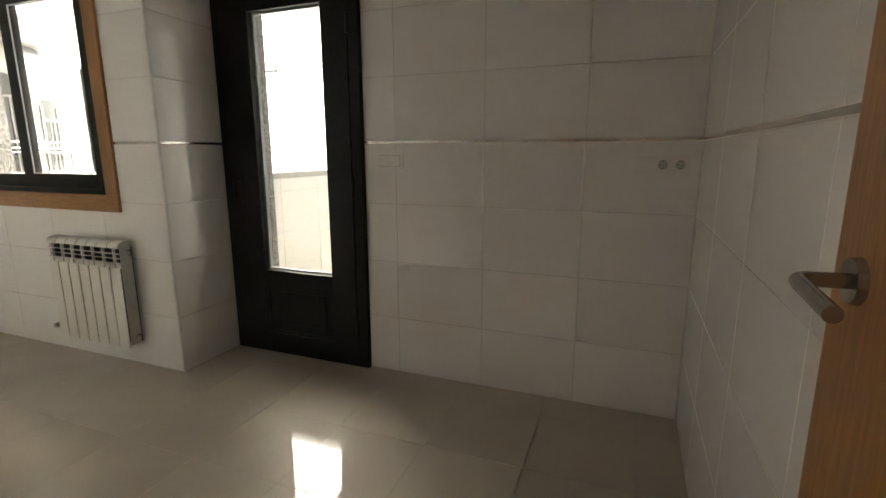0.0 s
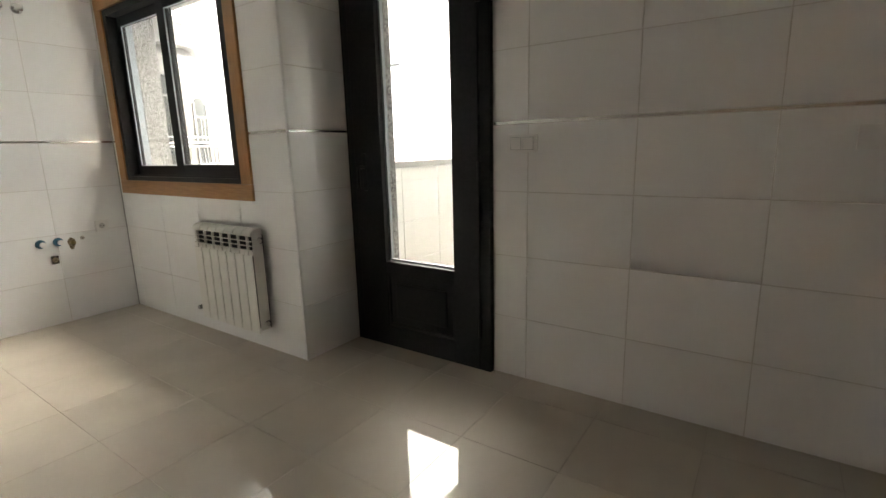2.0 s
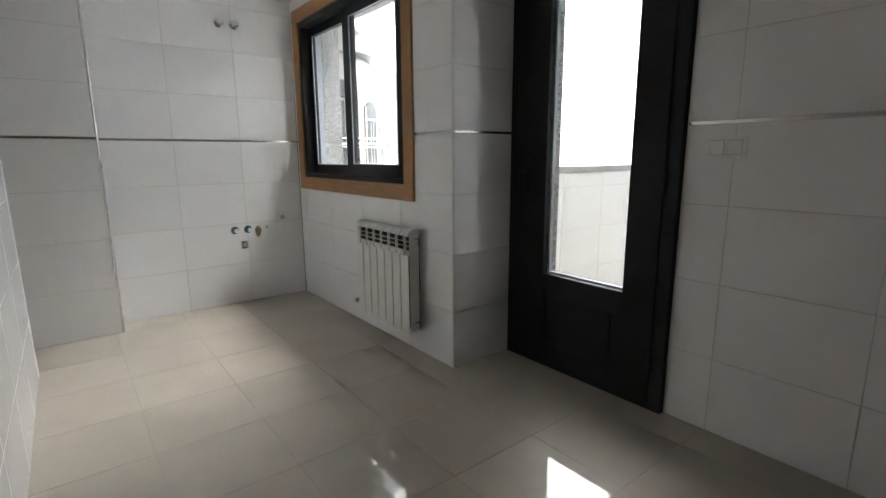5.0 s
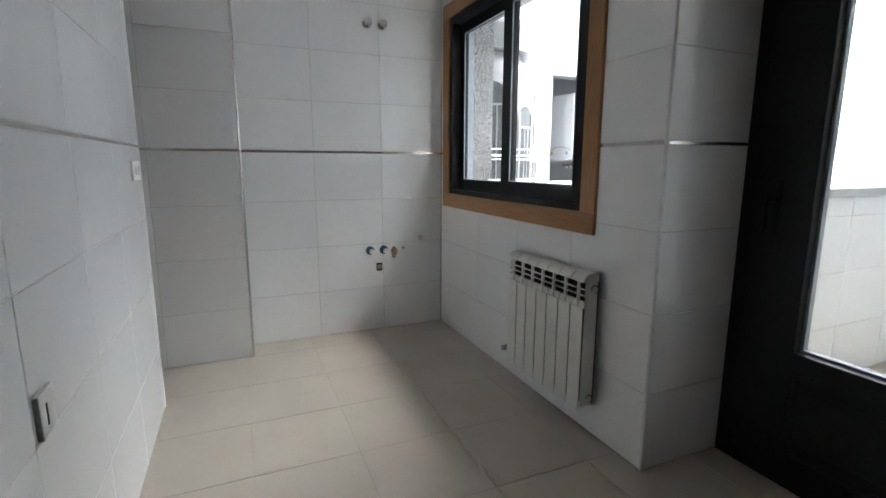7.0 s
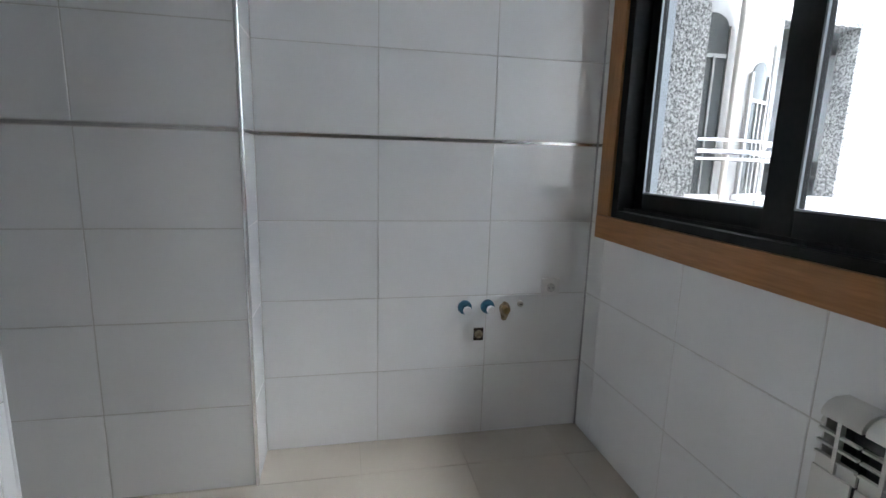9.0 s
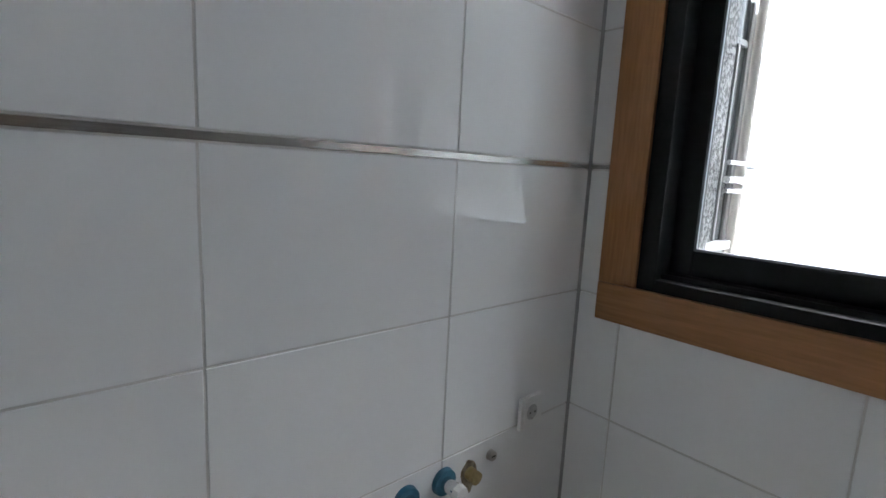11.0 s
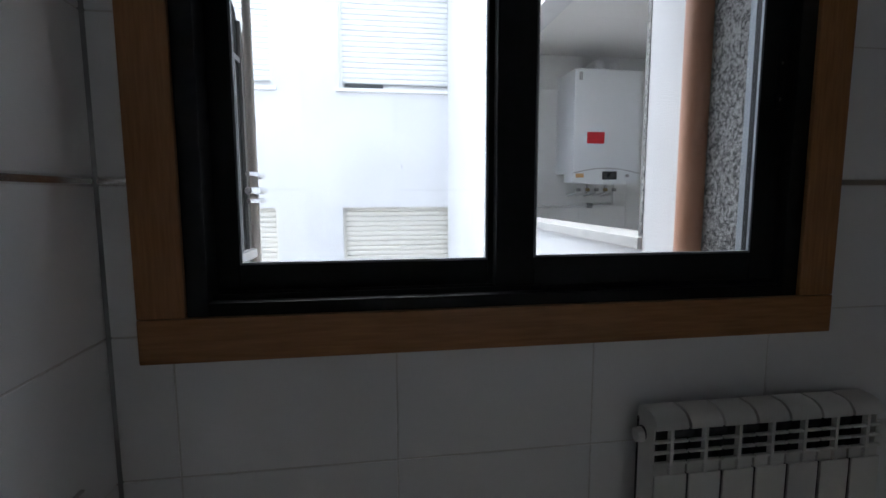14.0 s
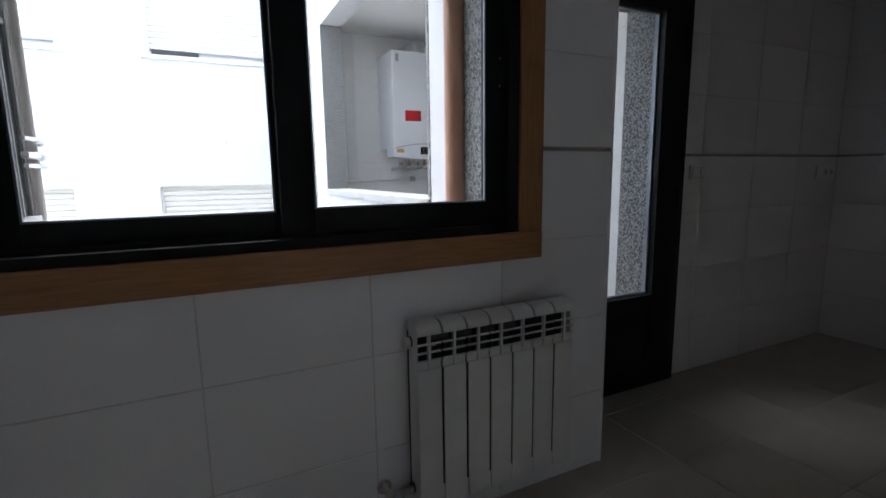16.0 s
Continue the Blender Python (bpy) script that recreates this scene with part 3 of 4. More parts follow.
    sub("valve_knob", tube(bmesh.new(), (x0 - 0.06, -0.06, zb + 0.05), (x0 - 0.06, -0.105, zb + 0.05), 0.017, 0.014, n=16), PLASTIC_GREY, v, "grey valve knob", True)
    sub("wall_flange", tube(bmesh.new(), (x0 - 0.085, -0.008, zb + 0.05), (x0 - 0.085, 0.0, zb + 0.05), 0.026, n=24), CHROME, v, "", True)
    for c in (x0 + pitch, x0 + 6 * pitch):
        sub("bracket", boxes((c - 0.006, c + 0.006, -0.05, 0.001, zt - 0.1, zt - 0.085), bevel=0.001), ENAMEL, r)
    return r


radiator()


# ---- sockets and switches: u across, v up, n out of the wall ----
def plate(name, m, w, h, label, category, inserts, edge=True):
    """A white plate on a wall plane m at its middle; inserts: (kind, u)."""
    p = new(name)
    p.matrix_world = m
    tagged(p, label, category)

    def put(nm, bm, material, parent, lab="", smooth=False):
        return part(nm, bm, material, parent, lab, smooth)
    # frame and back
    put("frame", boxes((-w / 2, w / 2, -h / 2, h / 2, 0.0, 0.0105), bevel=0.002), PLASTIC, p)
    for kind, u in inserts:
        if kind == "socket":
            s = put("socket_face", boxes((u - 0.028, u + 0.028, -0.028, 0.028, 0.0095, 0.0115), bevel=0.001), PLASTIC, p)
            # proud disc; the recess shadow is only in its grey colour
            ring = bmesh.new()
            bmesh.ops.create_cone(ring, cap_ends=True, segments=28, radius1=0.021, radius2=0.0185, depth=0.002, matrix=Matrix.Translation((u, 0, 0.0128)))
            put("socket_well", ring, SOCKET_SHADE, s, "raised disc, greyed for the shade in a socket well", True)
            for dx in (-0.0095, 0.0095):
                put("pin_hole", tube(bmesh.new(), (u + dx, 0, 0.0136), (u + dx, 0, 0.0146), 0.0026, n=10), DISPLAY, s)
            for dy in (-0.0165, 0.0165):
                put("earth_clip", boxes((u - 0.003, u + 0.003, dy - 0.0025, dy + 0.0025, 0.0136, 0.0152), bevel=0.0005), STEEL, s)
        elif kind == "switch":
            bm = boxes((u - 0.026, u + 0.026, -0.028, 0.028, 0.0095, 0.014), bevel=0.0015)
            bmesh.ops.rotate(bm, verts=bm.verts, cent=(u, 0, 0.011), matrix=Matrix.Rotation(radians(3), 3, "X"))
            put("rocker", bm, PLASTIC, p)
            put("shadow_gap", boxes((u - 0.0278, u + 0.0278, -0.0298, 0.0298, 0.0098, 0.0108)), PLASTIC_GREY, p)
        else:
            put("blank_cover", boxes((u - 0.028, u + 0.028, -0.028, 0.028, 0.0095, 0.0118), bevel=0.001), PLASTIC, p)
    return p


N_WALL = lambda x, z: plane((x, 0.47, z), (1, 0, 0), (0, -1, 0))
S_WALL = lambda x, z: plane((x, -1.885, z), (-1, 0, 0), (0, 1, 0))
W_WALL = lambda y, z: plane((0.0, y, z), (0, 1, 0), (1, 0, 0))
plate("light_switch", N_WALL(3.293, 1.233), 0.155, 0.086, "white double light switch on the tiled wall", "switch", [("switch", -0.033), ("switch", 0.033)])
plate("wall_socket", N_WALL(4.655, 1.222), 0.225, 0.084, "white double socket with blank cover on tiles", "socket", [("blank", -0.072), ("socket", 0.0), ("socket", 0.072)])
plate("wall_socket", S_WALL(0.905, 1.222), 0.17, 0.086, "white double socket near the end of a wall", "socket", [("socket", -0.036), ("socket", 0.036)])
wall_box = new("strap_box")
wall_box.matrix_world = S_WALL(2.245, 0.725)
tagged(wall_box, "white surface-mounted box with a dark slot on tiles", "wall box")
part("casing", boxes((-0.042, 0.042, -0.05, 0.05, 0.0, 0.012), bevel=0.004, segments=3), PLASTIC, wall_box)
# shade on the side turned from the window, as a grey strip
part("side_shade", boxes((-0.0435, -0.0415, -0.048, 0.048, 0.001, 0.011), bevel=0.0008), PLASTIC_GREY, wall_box, "grey strip for the shaded side of the box")
part("slot", boxes((-0.012, -0.003, -0.028, 0.022, 0.0115, 0.0126)), DISPLAY, wall_box, "narrow dark slot")
plate("wall_socket", W_WALL(-0.18, 0.695), 0.085, 0.085, "white single socket above the tile joint", "socket", [("socket", 0.0)])


# ---- water taps and pipe ends on the end wall ----
def tap_stub(y, z):
    t = empty("capped_tap", 0, y, z, "blue capped water tap stub on white tiles", "tap", "capped water pipes")
    sub("collar", tube(bmesh.new(), (0, y, z), (0.012, y, z), 0.032, 0.03, n=28), BLUE_CAP, t, "blue plastic collar", True)
    sub("stub", tube(bmesh.new(), (0.012, y, z), (0.05, y, z), 0.016, n=20), CHROME, t, "metal pipe stub", True)
    sub("cap", tube(bmesh.new(), (0.05, y, z), (0.066, y, z), 0.02, 0.018, n=8), PLASTIC, t, "pale hexagonal cap")
    return t


tap_stub(-0.578, 0.614)
tap_stub(-0.473, 0.614)
for y in (-0.564, -0.455):
    k = empty("stop_valve", 0, y, 2.21, "chrome stop valve knob high on tiled wall", "valve", "stop valves")
    sub("flange", tube(bmesh.new(), (0, y, 2.21), (0.008, y, 2.21), 0.034, 0.03, n=28), CHROME, k, "", True)
    sub("stem", tube(bmesh.new(), (0.008, y, 2.21), (0.04, y, 2.21), 0.014, n=18), CHROME, k, "", True)
    sub("knob", boxes((0.04, 0.065, y - 0.022, y + 0.022, 2.188, 2.232), bevel=0.012, segments=3), CHROME, k, "rounded chrome knob", True)
k = empty("stop_valve", 1.8, -1.885, 1.73, "tarnished stop valve knob on the long tiled wall", "valve", "stop valves")
sub("flange", tube(bmesh.new(), (1.8, -1.885, 1.73), (1.8, -1.877, 1.73), 0.03, 0.027, n=28), SATIN, k, "", True)
sub("stem", tube(bmesh.new(), (1.8, -1.877, 1.73), (1.8, -1.85, 1.73), 0.012, n=18), SATIN, k, "", True)
sub("knob", boxes((1.78, 1.82, -1.85, -1.826, 1.71, 1.75), bevel=0.01, segments=3), SATIN, k, "rounded metal knob", True)
chip = bmesh.new()
bmesh.ops.create_icosphere(chip, subdivisions=3, radius=1.0)
for v in chip.verts:
    s = 1 + 0.22 * noise.noise(v.co * 2.3)
    v.co = Vector((0.004 * v.co.x, (0.028 - 0.008 * (v.co.z < 0)) * v.co.y * s - 0.391, 0.045 * v.co.z * s + 0.588))
c = tagged(part("pipe_outlet", chip, CLAY), "chipped mortar round a capped pipe outlet", "pipe outlet")
sub("pipe_end", tube(bmesh.new(), (0.0, -0.391, 0.602), (0.03, -0.391, 0.6), 0.016, n=16), BRASS, c, "tarnished brass pipe end", True)
s = tagged(part("screw_plug", tube(bmesh.new(), (0, -0.319, 0.621), (0.012, -0.319, 0.621), 0.014, 0.012, n=18), SATIN, None, "", True),
           "small metal plug on white tiles", "plug")
sub("slot", boxes((0.0122, 0.0128, -0.326, -0.312, 0.6195, 0.6225)), DISPLAY, s)
hole = tagged(part("drain_hole", boxes((-0.03, -0.0012, -0.534, -0.484, 0.453, 0.517), bevel=0.003), HOLE), "rough dark drain hole cut in a tile", "drain hole")
sub("pipe_end", tube(bmesh.new(), (-0.003, -0.509, 0.485), (0.004, -0.509, 0.485), 0.019, n=20), CLAY, hole, "stained pipe mouth", True)


# ---- loggia outside the terrace door ----
LY = 2.95             # end of its opening
XO, XI = 1.68, 1.86    # outer and inner face of its patio side
loggia_floor = setting("loggia_floor", boxes((XO, 3.7, 0.78, 3.55, -0.25, -0.03)), GROUT, "beige tiled terrace floor", "floor")
loggia_side = setting("loggia_wall_west", boxes((XO, XI - 0.004, 0.302, 0.74, -0.25, 2.95), (XO, XI - 0.004, LY, 3.9, -3, 2.95), (XO, XI - 0.004, 0.74, LY, -3, 1.075),
                                                (XO, XI - 0.004, 0.74, LY, 2.52, 2.95)), PLASTER, "white rendered terrace wall with parapet", "wall")
loggia_far = setting("loggia_wall_north", boxes((XI, 3.7, 3.434, 3.9, -3, 2.95)), PLASTER, "white tiled terrace end wall", "wall")
loggia_east = setting("loggia_wall_east", boxes((3.554, 3.7, 0.78, 3.434, -3, 2.95)), PLASTER, "white tiled terrace side wall", "wall")
setting("loggia_ceiling", boxes((XI - 0.004, 3.7, 0.78, 3.6, 2.62, 2.95)), CEILING, "white terrace ceiling", "ceiling")
setting("parapet_cap", boxes((XO - 0.02, XI + 0.022, 0.742, LY - 0.002, 1.076, 1.125), bevel=0.005), COPING, "pale parapet coping on a terrace wall", "coping")
setting("opening_jamb_stone", boxes((XO - 0.004, XI + 0.004, LY - 0.025, LY + 0.002, 1.126, 2.52), bevel=0.003), GRANITE, "grey granite jamb of a terrace opening", "stone surround")
setting("opening_jamb_stone", boxes((XO - 0.004, XI + 0.004, 0.738, 0.765, 1.126, 2.52), bevel=0.003), GRANITE, "grey granite jamb of a terrace opening", "stone surround")
LOG_ROWS = [-0.03, 0.3, 0.633, 0.966, 1.072]
LOGGIA_TILES = [
    (loggia_far, plane((0, 3.43, 0), (1, 0, 0), (0, -1, 0)), [1.862, 2.1, 2.6, 3.1, 3.55], [-0.03, 0.3, 0.633, 0.966, 1.3, 1.633, 1.966, 2.3, 2.62]),
    (loggia_east, plane((3.55, 0, 0), (0, 1, 0), (-1, 0, 0)), [0.782, 1.28, 1.78, 2.28, 2.78, 3.28, 3.43], [-0.03, 0.3, 0.633, 0.966, 1.3, 1.633, 1.966, 2.3, 2.62]),
    (loggia_side, plane((XI, 0, 0), (0, 1, 0), (1, 0, 0)), [0.782, 1.28, 1.78, 2.28, 2.78, 3.428], LOG_ROWS)]


def boiler(x0, y0, z0, w, h, d, label, emblem=True):
    """A wall-hung gas boiler; x0, y0, z0: lower left front corner."""
    b = empty("gas_boiler", x0 + w / 2, y0 + d / 2, z0, label, "boiler")
    body = sub("casing", boxes((x0, x0 + w, y0, y0 + d, z0 + 0.1, z0 + h), bevel=0.012, segments=3), BOILER, b, "white lacquered casing")
    bm = bmesh.new()
    lower, n = [], 12
    for i in range(n + 1):
        f = i / n
        lower.append((x0 + w * f, z0 + 0.1 + 0.045 * math.sin(math.pi * f)))
    va = [bm.verts.new((x, y0 - 0.006, z)) for x, z in lower]
    vb = [bm.verts.new((x, y0 - 0.006, z0 + 0.02 * (1 - math.sin(math.pi * i / n)))) for i, (x, z) in enumerate(lower)]
    vc = [bm.verts.new((v.co.x, y0 + 0.2, v.co.z)) for v in va]
    vd = [bm.verts.new((v.co.x, y0 + 0.2, v.co.z)) for v in vb]
    for i in range(n):
        for p, q in ((va, vb), (vb, vd), (vd, vc), (vc, va)):
            bm.faces.new((p[i], p[i + 1], q[i + 1], q[i]))
    for i in (0, n):
        bm.faces.new((va[i], vb[i], vd[i], vc[i]))
    panel = sub("control_panel", bm, BOILER, b, "curved lower control panel")
    seam = bmesh.new()
    for i in range(n):
        a, q = lower[i], lower[i + 1]
        tube(seam, (a[0], y0 - 0.006, a[1] + .002), (q[0], y0 - 0.006, q[1] + .002), 0.004, n=6)
    sub("seam", seam, PLASTIC_GREY, panel, "dark curved seam")
    if emblem:
        sub("display", boxes((x0 + .44 * w, x0 + .66 * w, y0 - 0.011, y0 - 0.004, z0 + 0.045, z0 + 0.118), bevel=0.003), DISPLAY, panel, "black display")
    sub("energy_label", boxes((x0 + .04 * w, x0 + .16 * w, y0 - 0.0085, y0 - 0.004, z0 + 0.062, z0 + 0.098)), ORANGE, panel, "small orange label")
    sub("knob", tube(bmesh.new(), (x0 + .82 * w, y0 - 0.016, z0 + 0.08), (x0 + .82 * w, y0 - 0.004, z0 + 0.08), 0.016, n=16), PLASTIC_GREY, panel, "", True)
    if emblem:
        sub("emblem", boxes((x0 + .2 * w, x0 + .46 * w, y0 - 0.003, y0 + 0.002, z0 + .36 * h, z0 + .46 * h), bevel=0.001), RED, body, "plain red emblem plate")
    sub("sticker", boxes((x0 + .06 * w, x0 + .11 * w, y0 - 0.002, y0 + 0.002, z0 + .9 * h, z0 + .97 * h)), PLASTIC_GREY, body)
    yf = y0 + d * 0.5
    sub("flue_base", tube(bmesh.new(), (x0 + .5 * w, yf, z0 + h), (x0 + .5 * w, yf, z0 + h + .05), 0.07, n=28), WHITE_METAL, b, "", True)
    sub("flue_elbow", rod([(x0 + .5 * w, yf, z0 + h + .04), (x0 + .5 * w, yf, z0 + h + .09), (x0 + .5 * w, y0 + d, z0 + h + .09)], 0.05, n=24), WHITE_METAL, b,
        "white flue elbow", True)
    sub("air_cap", tube(bmesh.new(), (x0 + .74 * w, yf, z0 + h), (x0 + .74 * w, yf, z0 + h + .1), 0.045, 0.045, n=24), WHITE_METAL, b, "", True)
    for i in range(5):
        px = x0 + w * (0.2 + 0.14 * i)
        sub("pipe", rod([(px, y0 + .16, z0 + .01), (px, y0 + .16, z0 - .07), (px, y0 + d, z0 - .1)], 0.011, n=12), CHROME if i % 2 else WHITE_METAL, b, "", True)
        sub("valve", boxes((px - .015, px + .015, y0 + .13, y0 + .165, z0 - .06, z0 - .03), bevel=0.005), BRASS if i in (1, 3) else PLASTIC_GREY, b)
    return b


boiler(2.355, 3.02, 1.392, 0.63, 1.01, 0.405, "white wall-hung gas boiler with a red emblem plate")
g = empty("gas_pipe", 2.6, 3.42, 1.2, "thin white pipe along the terrace wall", "pipe")
sub("run", rod([(1.9, 3.405, 1.175), (2.95, 3.405, 1.2), (2.95, 3.405, 1.33)], 0.011, n=12), WHITE_METAL, g, "", True)
sub("stopcock", boxes((2.68, 2.73, 3.385, 3.425, 1.17, 1.22), bevel=0.006), PLASTIC_GREY, g)
k = tagged(part("wall_hook", rod([(1.98, 3.43, 1.32), (1.98, 3.4, 1.32), (1.98, 3.4, 1.345)], 0.006, n=10), SATIN), "small metal hook on terrace tiles", "hook")

# downpipes
for x, y, r, m, z0, z1, lab in ((1.62, 0.362, 0.045, COPPER, -6.4, 3.6, "copper-brown round downpipe against a rendered corner"),
                                (1.655, 3.42, 0.03, WHITE_METAL, -6.4, 3.2, "slim white downpipe on a rendered wall")):
    p = empty("downpipe", x, y, z0, lab, "downpipe")
    sub("pipe", tube(bmesh.new(), (x, y, z0), (x, y, z1), r, n=28), m, p, "", True)
    for z in (-2.0, 0.4, 2.9):
        sub("clamp", tube(bmesh.new(), (x, y, z - .012), (x, y, z + .012), r + 0.005, n=28), STEEL, p, "", True)
        sub("bracket", boxes((x - .008, x + .03, y - .008, y + .008, z - .008, z + .008)), STEEL, p)

# own facade round the window: plain rendered wall to both sides, above and below
setting("facade_south", boxes((-1.6, 1.68, REV + 0.001, REV + 0.012, -6.4, 0.99), (-1.6, 0.2, REV + 0.001, REV + 0.012, 0.99, 3.3), (1.64, 1.68, REV + 0.001, REV + 0.012, 0.99, 3.3),
                              (0.2, 1.64, REV + 0.001, REV + 0.012, 2.29, 3.3)), PLASTER, "white rendered patio wall round the window", "wall")
setting("facade_mass", boxes((-3.4, 4.9, -0.3, REV - 0.001, 2.63, 3.3), (-3.4, -0.21, -0.3, REV - 0.001, -6.4, 2.63), (-0.2, 1.9, 0.0, REV - 0.001, -6.4, -0.21)), PLASTER,
        "upper wall of the building over the kitchen", "wall")
setting("ground", boxes((-400, 400, -400, 400, -6.9, -6.4)), GROUND, "grey paved patio ground far below", "ground")


# ---- rounded glazed bay in the patio ----
def arc(bm, cx, cy, r, a0, a1, z0, z1, thick, n=14, arch=0.0):
    rows, crown = [], z1
    for i in range(n + 1):
        z1 = crown + arch * (math.sin(math.pi * i / n) ** 0.5 - 1)
        a = radians(a0 + (a1 - a0) * i / n)
        c, s = math.cos(a), math.sin(a)
        rows.append([bm.verts.new((cx + q * c, cy + q * s, z)) for q, z in ((r, z0), (r, z1), (r - thick, z1), (r - thick, z0))])
    for p, q in zip(rows, rows[1:]):
        for i in range(4):
            j = (i + 1) % 4
            bm.faces.new((p[i], p[j], q[j], q[i]))
    bm.faces.new(rows[0])
    bm.faces.new(rows[-1][::-1])
    return bm


def round_bay():
    cx, cy, r = -0.40, 0.42, 0.585
    b = empty("glazed_bay", cx, cy, -6.4, "rounded pale grey bay with arched dark windows and rails", "glazed bay")
    # drum with a rounded shoulder
    bm, rings = bmesh.new(), []
    prof = [(r, -6.4), (r, 1.0), (r, 1.74), (r - .006, 1.84), (r - .025, 1.93), (r - .055, 2.01), (r - .1, 2.07), (r - .13, 2.11)]
    for q, z in prof:
        rings.append([bm.verts.new((cx + q * math.cos(radians(a)), cy + q * math.sin(radians(a)), z)) for a in range(-60, 241, 4)])
    for p, q in zip(rings, rings[1:]):
        for k in range(len(p) - 1):
            bm.faces.new((p[k], p[k + 1], q[k + 1], q[k]))
    sub("drum", bm, TOWER, b, "pale curved wall with a rounded shoulder", True)
    # arched windows: moulding, smoked glass, slim bright mullions and a transom
    for a0, a1, top in ((-14, 1, 1.86), (17, 31, 1.7), (52, 66, 1.7), (84, 98, 1.7)):
        win = sub("window", arc(bmesh.new(), cx, cy, r + 0.006, a0, a1, 1.14, top, 0.012, 14, 0.06), TOWER_GLASS, b, "smoked curved glass", True)
        for a in (a0 - 0.7, a1 + 0.7):
            sub("jamb", arc(bmesh.new(), cx, cy, r + 0.014, a - 0.8, a + 0.8, 1.12, top - 0.05, 0.03, 3), TOWER, win, "", True)
        for a in (a0 + 5.5, a0 + 9.5):
            sub("mullion", arc(bmesh.new(), cx, cy, r + 0.012, a - 0.4, a + 0.4, 1.14, top - 0.16, 0.012, 3), TOWER, win, "slim pale mullion", True)
        sub("transom", arc(bmesh.new(), cx, cy, r + 0.011, a0, a1, top - 0.17, top - 0.155, 0.012, 8), TOWER, win, "", True)
        sub("sill", arc(bmesh.new(), cx, cy, r + 0.03, a0 - 3, a1 + 3, 1.115, 1.14, 0.04, 8), WHITE_METAL, win, "", True)
    # arched panel mouldings round the bay
    for a0, a1 in ((9, 40), (44, 74), (78, 108)):
        for a in (a0, a1):
            sub("pilaster", arc(bmesh.new(), cx, cy, r + 0.01, a - 0.9, a + 0.9, 1.0, 1.8, 0.02, 3), TOWER, b, "", True)
    # collar, upper ring and brim above the shoulder
    sub("collar", arc(bmesh.new(), cx, cy, r - 0.02, -60, 240, 2.11, 2.19, 0.12, 60), TOWER, b, "grey collar band", True)
    sub("crown", arc(bmesh.new(), cx, cy, r - 0.1, -60, 240, 2.19, 2.31, 0.05, 60), TOWER, b, "pale ring under the brim", True)
    sub("brim", arc(bmesh.new(), cx, cy, r - 0.04, -60, 240, 2.31, 2.335, 0.3, 60), WHITE_METAL, b, "thin projecting brim", True)
    for z, rr in ((1.365, 0.007), (1.318, 0.011), (1.288, 0.007)):
        ring = [(cx + (r + .055) * math.cos(radians(a)), cy + (r + .055) * math.sin(radians(a)), z) for a in range(-10, 126, 6)]
        sub("rail", rod(ring, rr, n=8), CHROME, b, "bright curved rail", True)
    for a in (14, 48, 82, 116):
        c, s = math.cos(radians(a)), math.sin(radians(a))
        sub("rail_bracket", tube(bmesh.new(), (cx + (r - .01) * c, cy + (r - .01) * s, 1.318), (cx + (r + .055) * c, cy + (r + .055) * s, 1.318), 0.007, n=8), CHROME, b)
    return b


round_bay()
pp = empty("downpipe", 0.21, 0.47, -6.4, "pale beige slim downpipe before the rounded bay", "downpipe")
PINK = mat("pale_beige_pipe", (0.74, 0.68, 0.63), (0.8, 0.75, 0.7), rough=0.45, scale=9)
sub("pipe", tube(bmesh.new(), (0.21, 0.47, -6.4), (0.21, 0.47, 3.3), 0.013, n=20), PINK, pp, "", True)
sub("bracket", boxes((0.202, 0.218, 0.31, 0.47, 2.6, 2.62)), STEEL, pp)

# ---- neighbour's loggia across the patio ----
NX, NI = -0.45, -0.57     # outer and inner face of its patio wall
nb = empty("neighbour_block", -2.0, 1.4, -6.4, "white rendered neighbouring wing with an open loggia", "building")
sub("wall", boxes((NI, NX, 1.02, 1.3, -6.4, 2.95), (NI, NX, 1.87, 2.4, -6.4, 2.95), (NI, NX, 1.3, 1.87, -6.4, 1.06), (NI, NX, 1.3, 1.87, 2.09, 2.95),
                  (-2.9, NI, 2.2, 2.4, -6.4, 2.95), (-2.9, -2.8, 1.02, 2.2, -6.4, 2.95), (-2.8, NI, 1.02, 1.12, -6.4, 2.95)), PLASTER, nb, "white rendered wall")
sub("loggia_floor", boxes((-2.8, NI, 1.12, 2.2, -0.3, -0.03)), TERRACE, nb)
sub("loggia_ceiling", boxes((-2.8, NI, 1.12, 2.2, 2.3, 2.6)), CEILING, nb)
sub("jamb", boxes((NI - 0.004, NX + 0.004, 1.848, 1.872, 1.09, 2.07)), GRANITE, nb, "grey granite jamb")
sub("jamb", boxes((NI - 0.004, NX + 0.004, 1.298, 1.322, 1.09, 2.07)), GRANITE, nb, "grey granite jamb")
sub("lintel", boxes((NI - 0.004, NX + 0.004, 1.298, 1.872, 2.07, 2.094)), GRANITE, nb, "grey granite lintel")
sub("coping", boxes((NI - 0.01, NX + 0.03, 1.28, 1.93, 1.061, 1.09), bevel=0.005), WHITE_METAL, nb)
boiler(-1.04, 1.74, 1.29, 0.38, 0.68, 0.45, "white gas boiler in the neighbouring loggia", emblem=False)

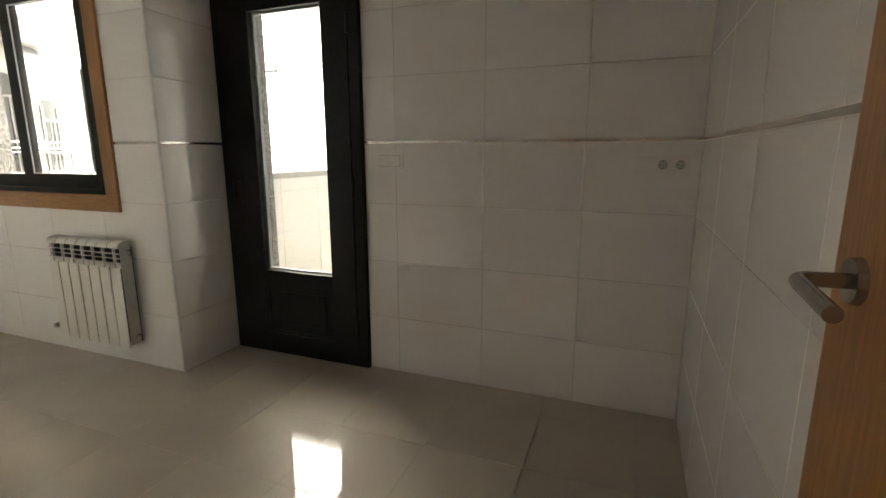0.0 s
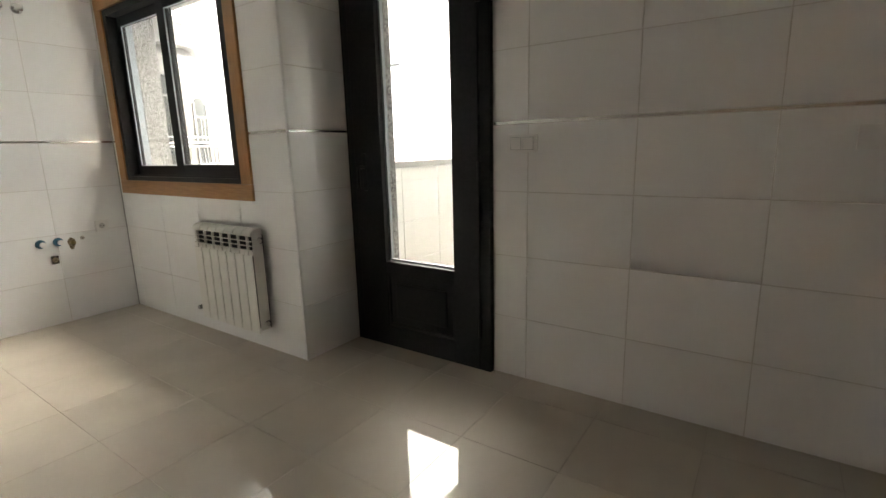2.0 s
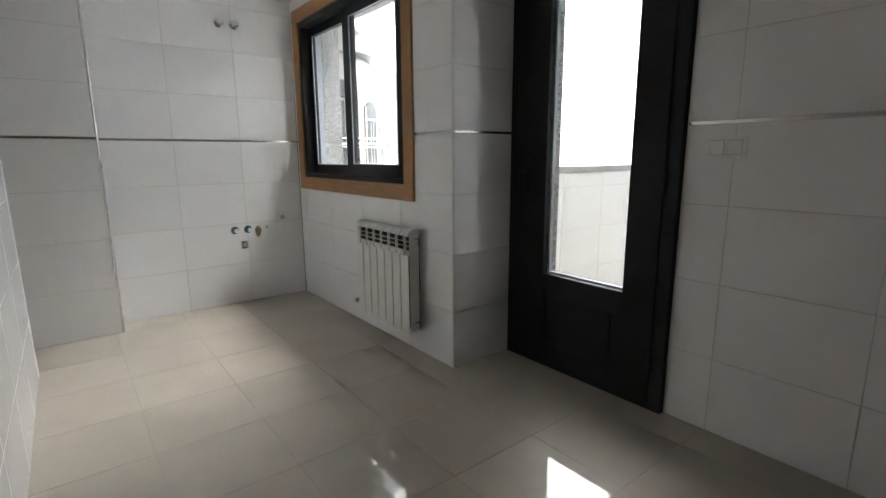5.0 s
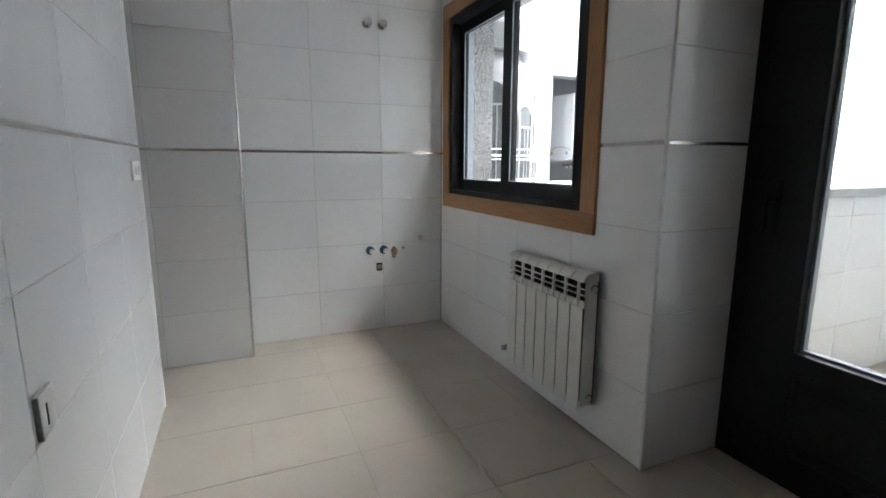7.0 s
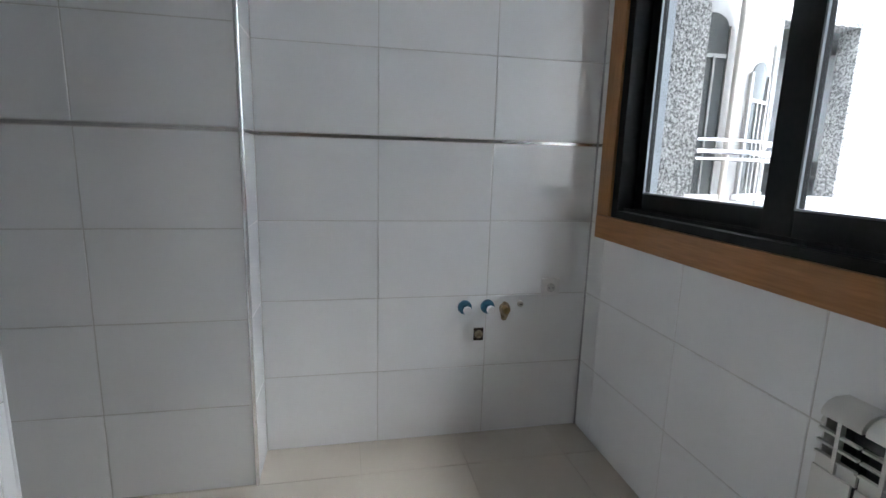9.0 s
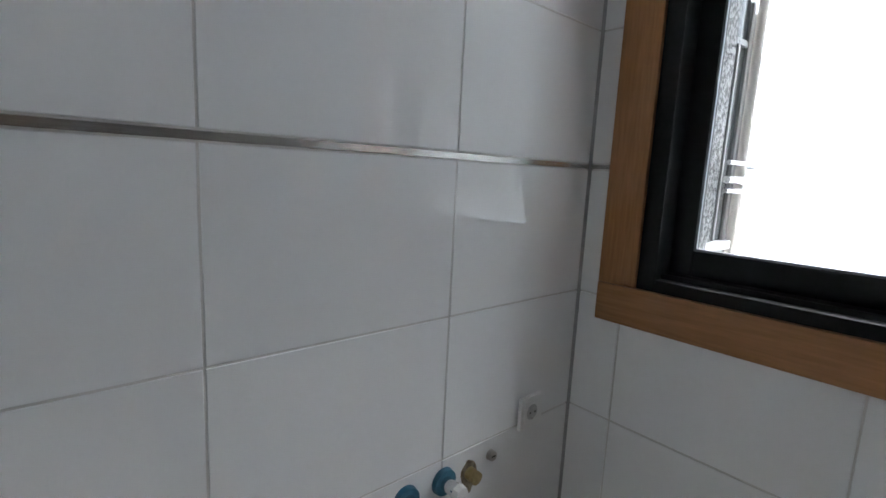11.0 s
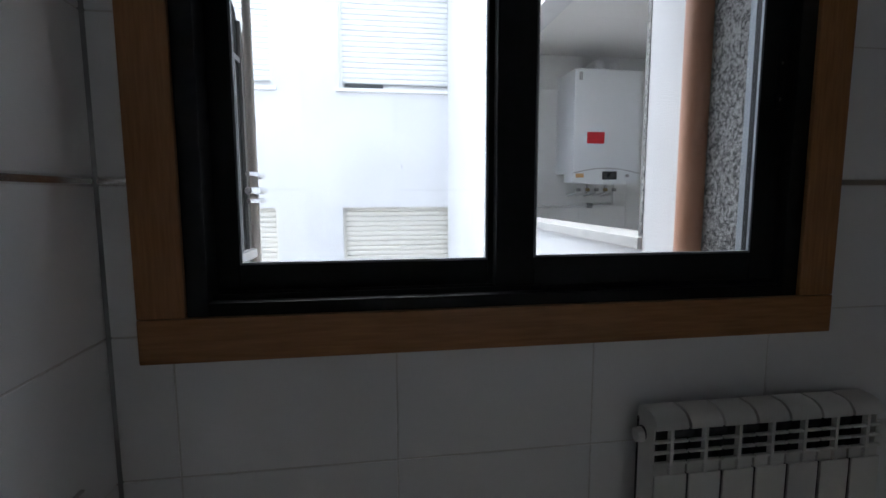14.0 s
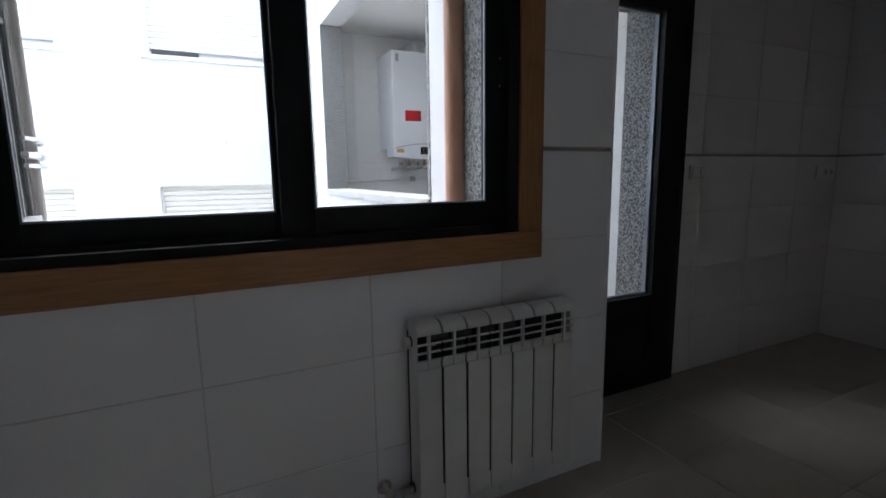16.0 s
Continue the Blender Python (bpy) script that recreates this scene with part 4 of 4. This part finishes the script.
# ---- rendered building closing the patio ----
FY = 5.9
WL0, WL1, WR0, WR1 = -2.57, -0.735, 0.165, 1.745    # its two columns of windows
UT, UZ = 1.125, 2.775                                # lower windows' heads, upper windows' sills
fb = empty("apartment_building", 0.7, FY, -6.4, "bright white rendered facade with closed roller shutters", "building")
sub("wall", boxes((-5.5, WL0, FY, FY + 0.3, -6.4, 4.7), (WL1, WR0, FY, FY + 0.3, -6.4, 4.7), (WR1, 6.5, FY, FY + 0.3, -6.4, 4.7),
                  (WL0, WL1, FY, FY + 0.3, UT, UZ), (WR0, WR1, FY, FY + 0.3, UT, UZ), (WL0, WL1, FY, FY + 0.3, 4.11, 4.7), (WR0, WR1, FY, FY + 0.3, 4.11, 4.7),
                  (WL0, WL1, FY, FY + 0.3, -6.4, -0.3), (WR0, WR1, FY, FY + 0.3, -6.4, -0.3)), PLASTER, fb, "white rendered wall")
sub("roof", boxes((-5.6, 6.6, FY - 0.15, FY + 4, 4.7, 4.85), bevel=0.01), WHITE_METAL, fb)
SLAT = {}
for x0, x1, z0, z1, m in ((WR0, WR1, UZ, 4.11, SHUTTER), (WL0, WL1, UZ, 4.11, SHUTTER), (WR0, WR1, -0.3, UT, CREAM), (WL0, WL1, -0.3, UT, CREAM)):
    w = sub("window", boxes((x0, x0 + .035, FY + .05, FY + .12, z0, z1), (x1 - .035, x1, FY + .05, FY + .12, z0, z1), (x0 + .035, x1 - .035, FY + .13, FY + .15, z0, z1), bevel=0.003),
            WHITE_METAL if m is SHUTTER else m, fb, "closed roller shutter window")
    pitch, start = 0.072, z0 + (0.085 if m is SHUTTER else 0.0)
    key = (round(x1 - x0, 3), m.name)
    if key not in SLAT:
        bm = bmesh.new()
        prof = [(0.004, 0.0), (-0.008, 0.008), (-0.013, 0.034), (-0.01, 0.062), (0.004, 0.07), (0.012, 0.034)]
        lo, hi = ([bm.verts.new((x, y, z)) for y, z in prof] for x in (0.036, x1 - x0 - 0.036))
        for i in range(6):
            j = (i + 1) % 6
            bm.faces.new((lo[i], lo[j], hi[j], hi[i]))
        bm.faces.new(lo)
        bm.faces.new(hi[::-1])
        SLAT[key] = finish(bm, "slat", m)
    z = start
    while z < z1 - 0.02:
        s = new("slat", SLAT[key])
        s.parent = w
        s.location = (x0, FY + 0.09, z)
        z += pitch
    if m is SHUTTER:
        sub("sill", boxes((x0 - 0.06, x1 + 0.06, FY - 0.05, FY + 0.1, z0 - 0.045, z0), bevel=0.005), WHITE_METAL, w, "pale projecting sill")
        sub("open_gap", boxes((x0 + .06, x0 + .6, FY + .07, FY + .12, z0 + 0.036, z0 + 0.08)), DISPLAY, w, "dark gap under the shutter")
mark = tagged(part("wall_hook", boxes((1.0, 1.012, FY - .02, FY, 1.68, 1.73)), PLASTIC_GREY), "tiny grey hook on the white facade", "hook")
setting("facade_east", boxes((XO + 0.003, 6.5, 3.9, FY, -6.4, 4.7)), PLASTER, "white rendered side wall of the patio", "wall")

# ---- tiles last ----
for wall, m, us, holes in LAID:
    tiles(wall, m, us, ROWS, holes, material=TILE)
    tiles(wall, m, us, ROWS_UP, holes, material=TILE)
for wall, m, us, vs in LOGGIA_TILES:
    tiles(wall, m, us, vs, material=TILE)
FX = [-0.1] + [round(3.31 - 0.4405 * k, 4) for k in range(7, -1, -1)] + [3.7505, 4.191, 4.6315, 4.81]
FYS = [-2.55, -2.36, -1.92, -1.48, -1.04, -0.6, -0.16, 0.28, 0.478]
FLAT = Matrix(((1, 0, 0, 0), (0, 1, 0, 0), (0, 0, 1, 0), (0, 0, 0, 1)))
tiles(loggia_floor, Matrix.Translation((0, 0, -0.022)), [1.87, 2.1, 2.54, 2.98, 3.42, 3.548], [0.824, 1.26, 1.7, 2.14, 2.58, 3.02, 3.428], material=TERRACE, name="floor_tile")
tiles(floor, FLAT, FX, FYS, material=PORCELAIN, name="floor_tile", gap=0.002, chamfer=0.0004,
      skip=lambda a, b, c, d: (c < -1.95 and a > 0.9) or (d > 0.3 and b < 2.0))
